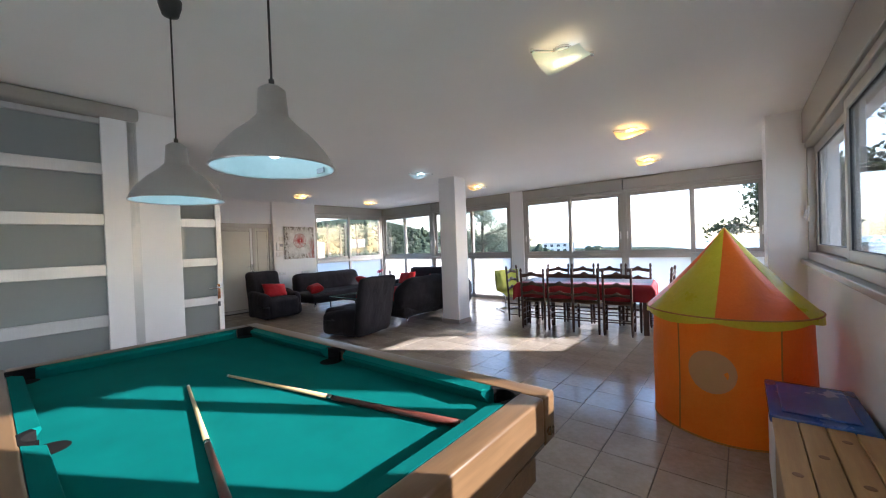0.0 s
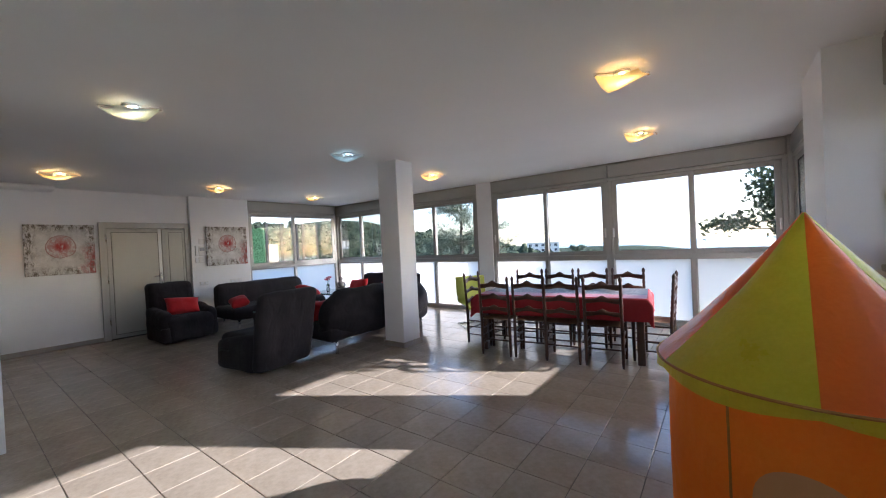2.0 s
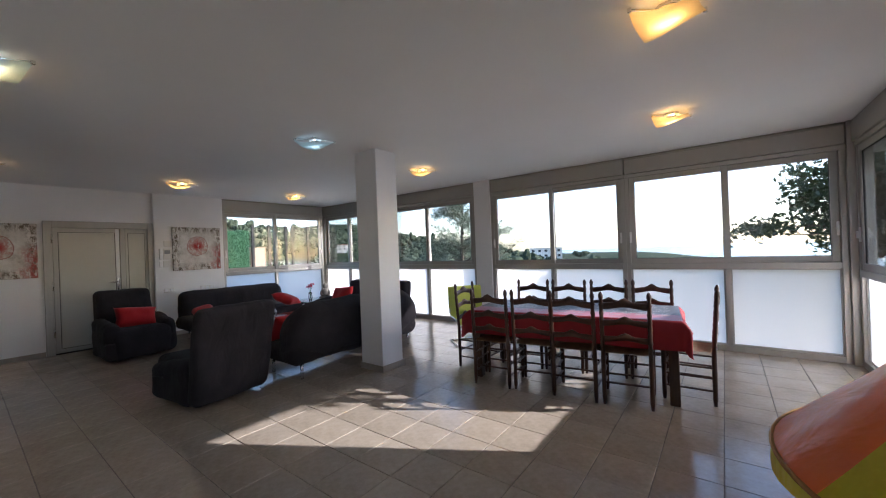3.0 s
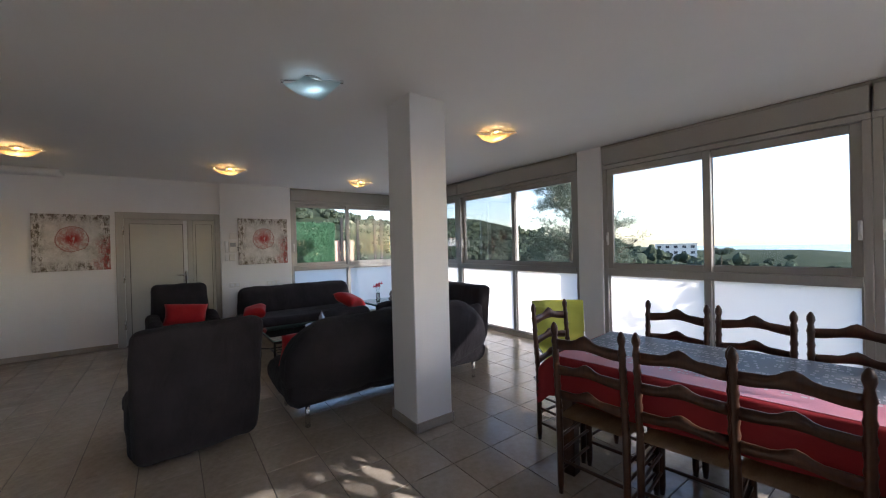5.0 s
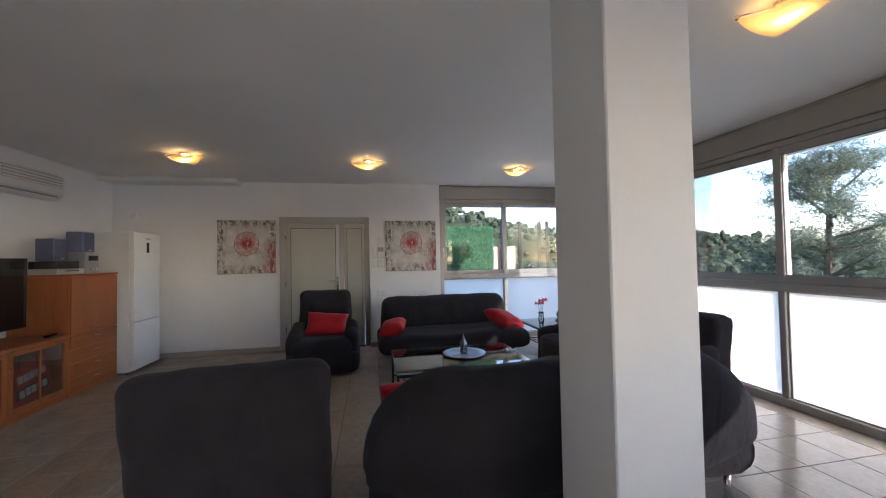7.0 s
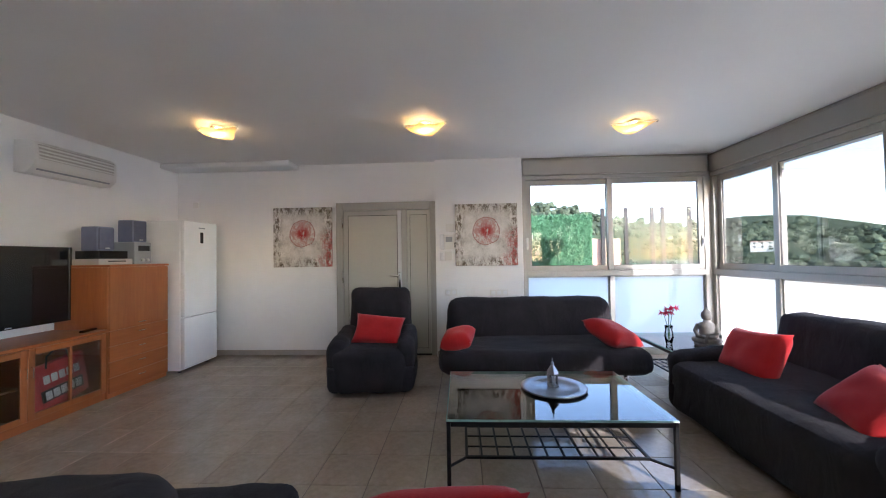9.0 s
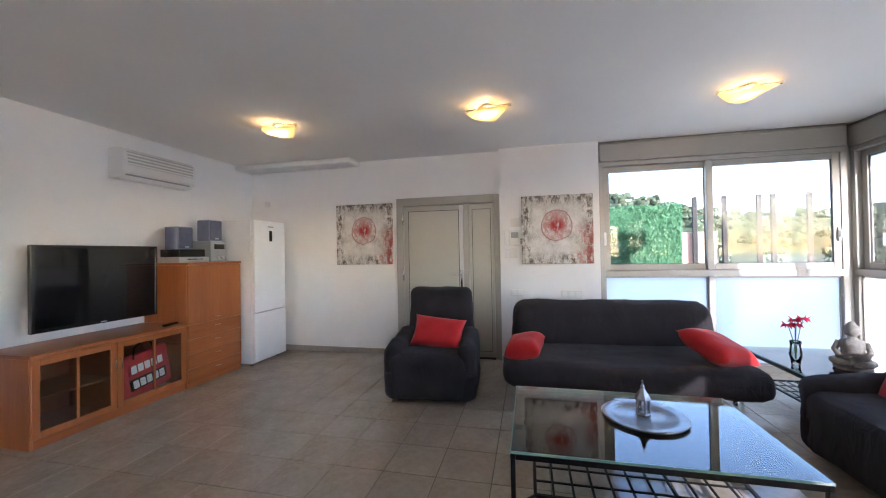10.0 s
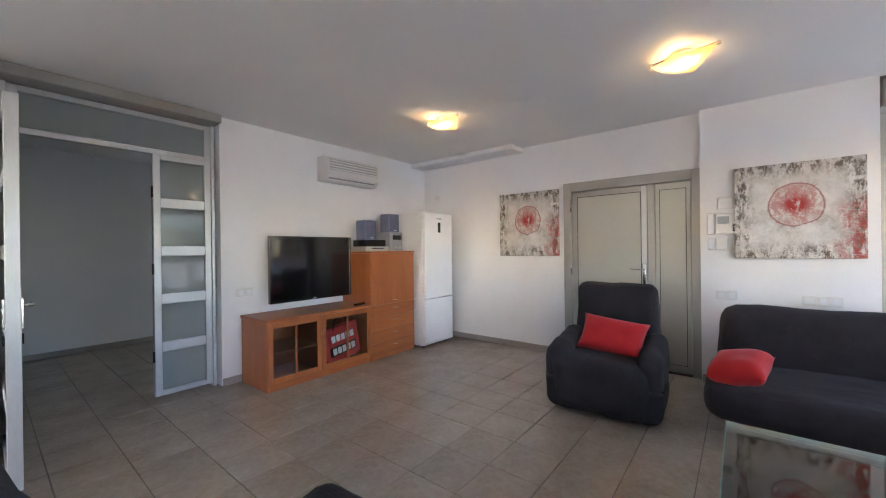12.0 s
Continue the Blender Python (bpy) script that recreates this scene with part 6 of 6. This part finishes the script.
def tree(at, trunk_h, limbs, leaf_mat, leaf, per, spread, label, seed, name="tree", up=0.3, r0=0.16, needle=False):
    """A tapered trunk with limbs; leaves sit in tufts along the outer part of each limb. limbs: (start height, end offset)."""
    t = thing(name, label, "tree", at=at)
    rn = random.Random(seed)
    bm = bmesh.new()
    limb(bm, (0, 0, 0), (0.2, 0.1, trunk_h), r0, r0 * 0.35, 0.12, rn, 7)
    tips = []
    for h, off in limbs:
        a = Vector((0.2 * h / trunk_h, 0.1 * h / trunk_h, h))
        b = a + Vector(off)
        pts = limb(bm, a, b, r0 * 0.34, r0 * 0.07, 0.18, rn)
        for p in pts[2:]:
            for q in range(3):
                e = p + Vector((rn.gauss(0, 1), rn.gauss(0, 1), rn.gauss(0, 0.7) + up)) * spread
                rod(bm, p, e, r0 * 0.06, r0 * 0.025, 5, caps=False)
                tips.append(e)
                tips.append(p.lerp(e, 0.6))
    part("trunk", bm, M_BARK, t)
    vs, fs = [], []
    for tip in tips:
        for q in range(per):
            c = tip + Vector((rn.gauss(0, 1), rn.gauss(0, 1), rn.gauss(0, 0.7))) * spread * 0.45
            d1 = Vector((rn.gauss(0, 1), rn.gauss(0, 1), rn.gauss(0, 0.8))).normalized()
            d2 = d1.cross(Vector((rn.gauss(0, 1), rn.gauss(0, 1), rn.gauss(0, 1)))).normalized()
            s = leaf * rn.uniform(0.6, 1.3)
            w = s * (0.10 if needle else 0.42)
            o = len(vs)
            vs += [c - d1 * s, c + d2 * w, c + d1 * s, c - d2 * w]
            fs.append((o, o + 1, o + 2, o + 3))
    me = bpy.data.meshes.new("crown")
    me.from_pydata([tuple(v) for v in vs], [], fs)
    me.materials.append(leaf_mat)
    ob = new("crown", me)
    ob.parent = t
    tagged(ob, "crown of many small leaves", kind="stuff")
    return t


rl = random.Random(21)
gz = ground_z(-15.5, 24.5)
hh = 5.7 - gz
limbs = []
for k in range(38):
    f = rl.uniform(0.36, 1.0)
    a = rl.uniform(0, 2 * math.pi)
    ln_ = ((1.0 - f) ** 0.7 * 3.9 + 0.7) * rl.uniform(0.55, 1.2)
    limbs.append((hh * f, (ln_ * math.cos(a), ln_ * math.sin(a), rl.uniform(0.15, 0.95) * ln_)))
tree((-15.5, 24.5, gz), hh, limbs, M_PINELEAF, 0.13, 54, 0.46, "tall airy green pine on the slope below the house", 31, "pine_tree", r0=0.21, needle=True)
gz = ground_z(2.5, 10.9)
limbs = []
for k in range(26):
    f = k / 25
    a = math.pi * (1.0 + 0.45 * rl.uniform(-1, 1)) if k % 4 else rl.uniform(0, 2 * math.pi)
    ln_ = (2.9 - 1.3 * f) * rl.uniform(0.7, 1.1)
    limbs.append((1.35 - gz + 1.0 * f, (ln_ * math.cos(a), 0.5 * ln_ * math.sin(a), rl.uniform(-0.10, 0.20) * ln_)))
for k in range(2):
    limbs.append((2.6 - gz, (0.7 * k - 0.3, -1.5 - 0.3 * k, 0.85)))
tree((2.5, 10.9, gz), 2.75 - gz, limbs, M_LEAF, 0.06, 44, 0.25, "leafy dark tree close outside the corner windows", 41, r0=0.12)
# added out of view: blocks part of the sun on the east window
solid("outdoor_wall", boxm(2.85, 4.02, -4.5, 3.1, 5.83, 4.6), M_STUCCO, "unseen stucco wall added to shade the east window", "wall", kind="structure")
for x, y, s in ((-72, 236, 1.0), (-140, 420, 1.3)):
    gz = ground_z(x, y)
    lb = []
    for k in range(16):
        a = 2 * math.pi * k / 16
        lb.append((9.5 * s, (4.6 * s * math.cos(a) * rl.uniform(0.5, 1), 4.6 * s * math.sin(a) * rl.uniform(0.5, 1), rl.uniform(1.2, 2.4) * s)))
    tree((x, y, gz - 1), 11 * s, lb, M_PINELEAF, 0.7 * s, 10, 0.7 * s, "distant umbrella pine standing above the woods", int(50 + x), "umbrella_pine", r0=0.3)


def house(x, y, w, dp, h, turn, floors, label):
    gz = ground_z(x, y)
    hs = thing("house", label, "house", "hillside houses", at=(x, y, gz), turn=turn)
    part("wall", boxm(-w / 2, -dp / 2, -4, w / 2, dp / 2, h), M_STUCCO, hs)
    bm = boxm(-w / 2 - 0.4, -dp / 2 - 0.4, h, w / 2 + 0.4, dp / 2 + 0.4, h + 0.35)
    part("roof", bm, M_ROOF if floors < 3 else M_STUCCO, hs)
    n = max(2, int(w / 4))
    for f in range(floors):
        for i in range(n):
            cx = -w / 2 + w * (i + 0.5) / n
            z0 = h * f / floors + 0.9
            part("window", boxm(cx - 0.9, -dp / 2 - 0.06, z0, cx + 0.9, -dp / 2 + 0.02, z0 + 1.5), M_DARKWIN, hs)
    return hs


house(-95, 240, 20, 12, 9.5, 22, 3, "cream flat-roofed apartment house on the slope")
house(-250, 330, 14, 9, 6, 35, 2, "white hillside villa with a tiled roof")
house(-205, 250, 12, 9, 5, 40, 2, "white hillside villa with a tiled roof")
house(-330, 260, 15, 10, 6, 50, 2, "cream hillside villa with a tiled roof")
house(-150, 330, 11, 8, 5, 25, 2, "cream hillside villa with a tiled roof")
house(-60, 330, 12, 8, 5, 12, 2, "cream hillside villa with a tiled roof")
house(-360, 120, 14, 10, 6, 70, 2, "cream hillside villa with a tiled roof")

# terrace to the west with a hedge screen and a glass balustrade
solid("terrace", boxm(-13.6, 3.0, -4.5, -9.76, 10.6, -0.12), M_TERRACE, "plain concrete terrace outside the west window", "terrace", kind="structure")
hd = thing("hedge_screen", "green artificial hedge screen on the terrace", "hedge screen", at=(-12.3, 6.85, -0.12))
part("frame", boxm(-0.03, 0.0, 0.0, 0.0, 1.36, 2.35), M_FENCEGREEN, hd)
vs, fs = [], []
rn = random.Random(8)
for k in range(5200):
    c = Vector((rn.uniform(0.0, 0.08), rn.uniform(0, 1.36), rn.uniform(0.9, 2.38)))
    d1 = Vector((rn.uniform(0.0, 0.7), rn.gauss(0, 0.4), rn.gauss(-0.2, 0.8))).normalized()
    d2 = d1.cross(Vector((rn.gauss(0, 1), rn.gauss(0, 1), rn.gauss(0, 1)))).normalized()
    o = len(vs)
    vs += [c - d1 * 0.03, c + d2 * 0.009, c + d1 * 0.04, c - d2 * 0.009]
    fs.append((o, o + 1, o + 2, o + 3))
me = bpy.data.meshes.new("leaves")
me.from_pydata([tuple(v) for v in vs], [], fs)
me.materials.append(M_FENCEGREEN)
ob = new("leaves", me)
ob.parent = hd
tagged(ob, "plastic leaves", kind="stuff")
pm = thing("palm", "small dark green fan palm in front of the hedge screen", "palm", at=(-11.75, 6.78, -0.12))
part("stem", lathe(bmesh.new(), [(0.07, 0.0), (0.06, 0.5), (0.055, 1.15), (0.02, 1.3)], 12), M_BARK, pm, smooth=40)
rn = random.Random(15)
for k in range(16):
    a = 2 * math.pi * k / 16 + rn.uniform(-0.2, 0.2)
    up = rn.uniform(0.15, 1.2)
    d1 = Vector((math.cos(a) * math.cos(up), math.sin(a) * math.cos(up), math.sin(up)))
    side = d1.cross(Vector((0, 0, 1))).normalized()
    tipz = d1.cross(side)
    root = Vector((0, 0, 1.22))
    hub = root + d1 * 0.28
    bm = tube(bmesh.new(), [root, root + d1 * 0.15, hub], 0.006, 5)
    for q in range(11):
        an = radians(-75 + 15 * q)
        ray = d1 * math.cos(an) + side * math.sin(an)
        end = hub + ray * (0.30 - 0.04 * abs(q - 5) / 5) - Vector((0, 0, 0.05))
        w = ray.cross(tipz).normalized() * 0.013
        mid_ = hub.lerp(end, 0.45)
        f_ = bm.faces.new([bm.verts.new(p) for p in (hub, mid_ + w, end, mid_ - w)])
        bmesh.ops.solidify(bm, geom=[f_], thickness=0.003)
    part("frond", bm, M_PALM, pm, "fan-shaped frond")
bl = thing("balustrade", "glass balustrade with dark posts on the terrace edge", "balustrade", at=(-13.3, 8.2, -0.12))
POSTS = (0.62, 1.18, 1.81, 2.06, 2.69)
for y in POSTS:
    part("post", boxm(-0.03, y - 0.045, 0, 0.03, y + 0.045, 2.62, 0.004), M_POST, bl)
for a, b in zip(POSTS, POSTS[1:]):
    part("glass_panel", boxm(-0.005, a + 0.05, 0.1, 0.005, b - 0.05, 2.55), M_SCREENGLASS, bl)
solid("outdoor_wall", boxm(-13.55, 8.30, -0.12, -13.40, 9.30, 1.75, 0.01), M_SALMON, "low salmon stucco wall on the terrace edge", "wall", kind="structure")

# ---------------------------------------------------------------- floor tiles, last
S, J = 0.345, 0.0042
tile_me = mesh_of("tile", boxm(J / 2, J / 2, -0.012, S - J / 2, S - J / 2, 0.0, 0.0025), M_TILE)
rest_v, rest_f = [], []
x_first, y_first = -2.06 - S * 22, 4.04 - S * 17
for i in range(31):
    for j in range(33):
        x0, y0 = x_first + S * i, y_first + S * j
        x1, y1 = min(x0 + S, 0.86), min(y0 + S, 9.0)
        if x1 - x0 < 0.03 or y1 - y0 < 0.03 or x0 < -9.68:
            continue
        if -6.95 < x0 < -0.75 and 2.2 < y0 < 7.0 and x1 - x0 > 0.3:
            ob = new("tile", tile_me)
            ob.parent = floor_ob
            ob.location = (x0, y0, rnd.uniform(-0.0006, 0.0006))
            continue
        o = len(rest_v)
        a, b, c, d_ = x0 + J / 2, y0 + J / 2, x1 - J / 2, y1 - J / 2
        e = 0.0025
        rest_v += [(a, b, -0.012), (c, b, -0.012), (c, d_, -0.012), (a, d_, -0.012), (a, b, -e), (c, b, -e), (c, d_, -e), (a, d_, -e),
                   (a + e, b + e, 0), (c - e, b + e, 0), (c - e, d_ - e, 0), (a + e, d_ - e, 0)]
        for k in range(4):
            m = (k + 1) % 4
            rest_f += [(o + k, o + m, o + 4 + m, o + 4 + k), (o + 4 + k, o + 4 + m, o + 8 + m, o + 8 + k)]
        rest_f.append((o + 8, o + 9, o + 10, o + 11))
me = bpy.data.meshes.new("outer_tiles")
me.from_pydata(rest_v, [], rest_f)
me.materials.append(M_TILE)
ob = new("outer_tiles", me)
ob.parent = floor_ob
tagged(ob, "beige stoneware tiles", kind="stuff")
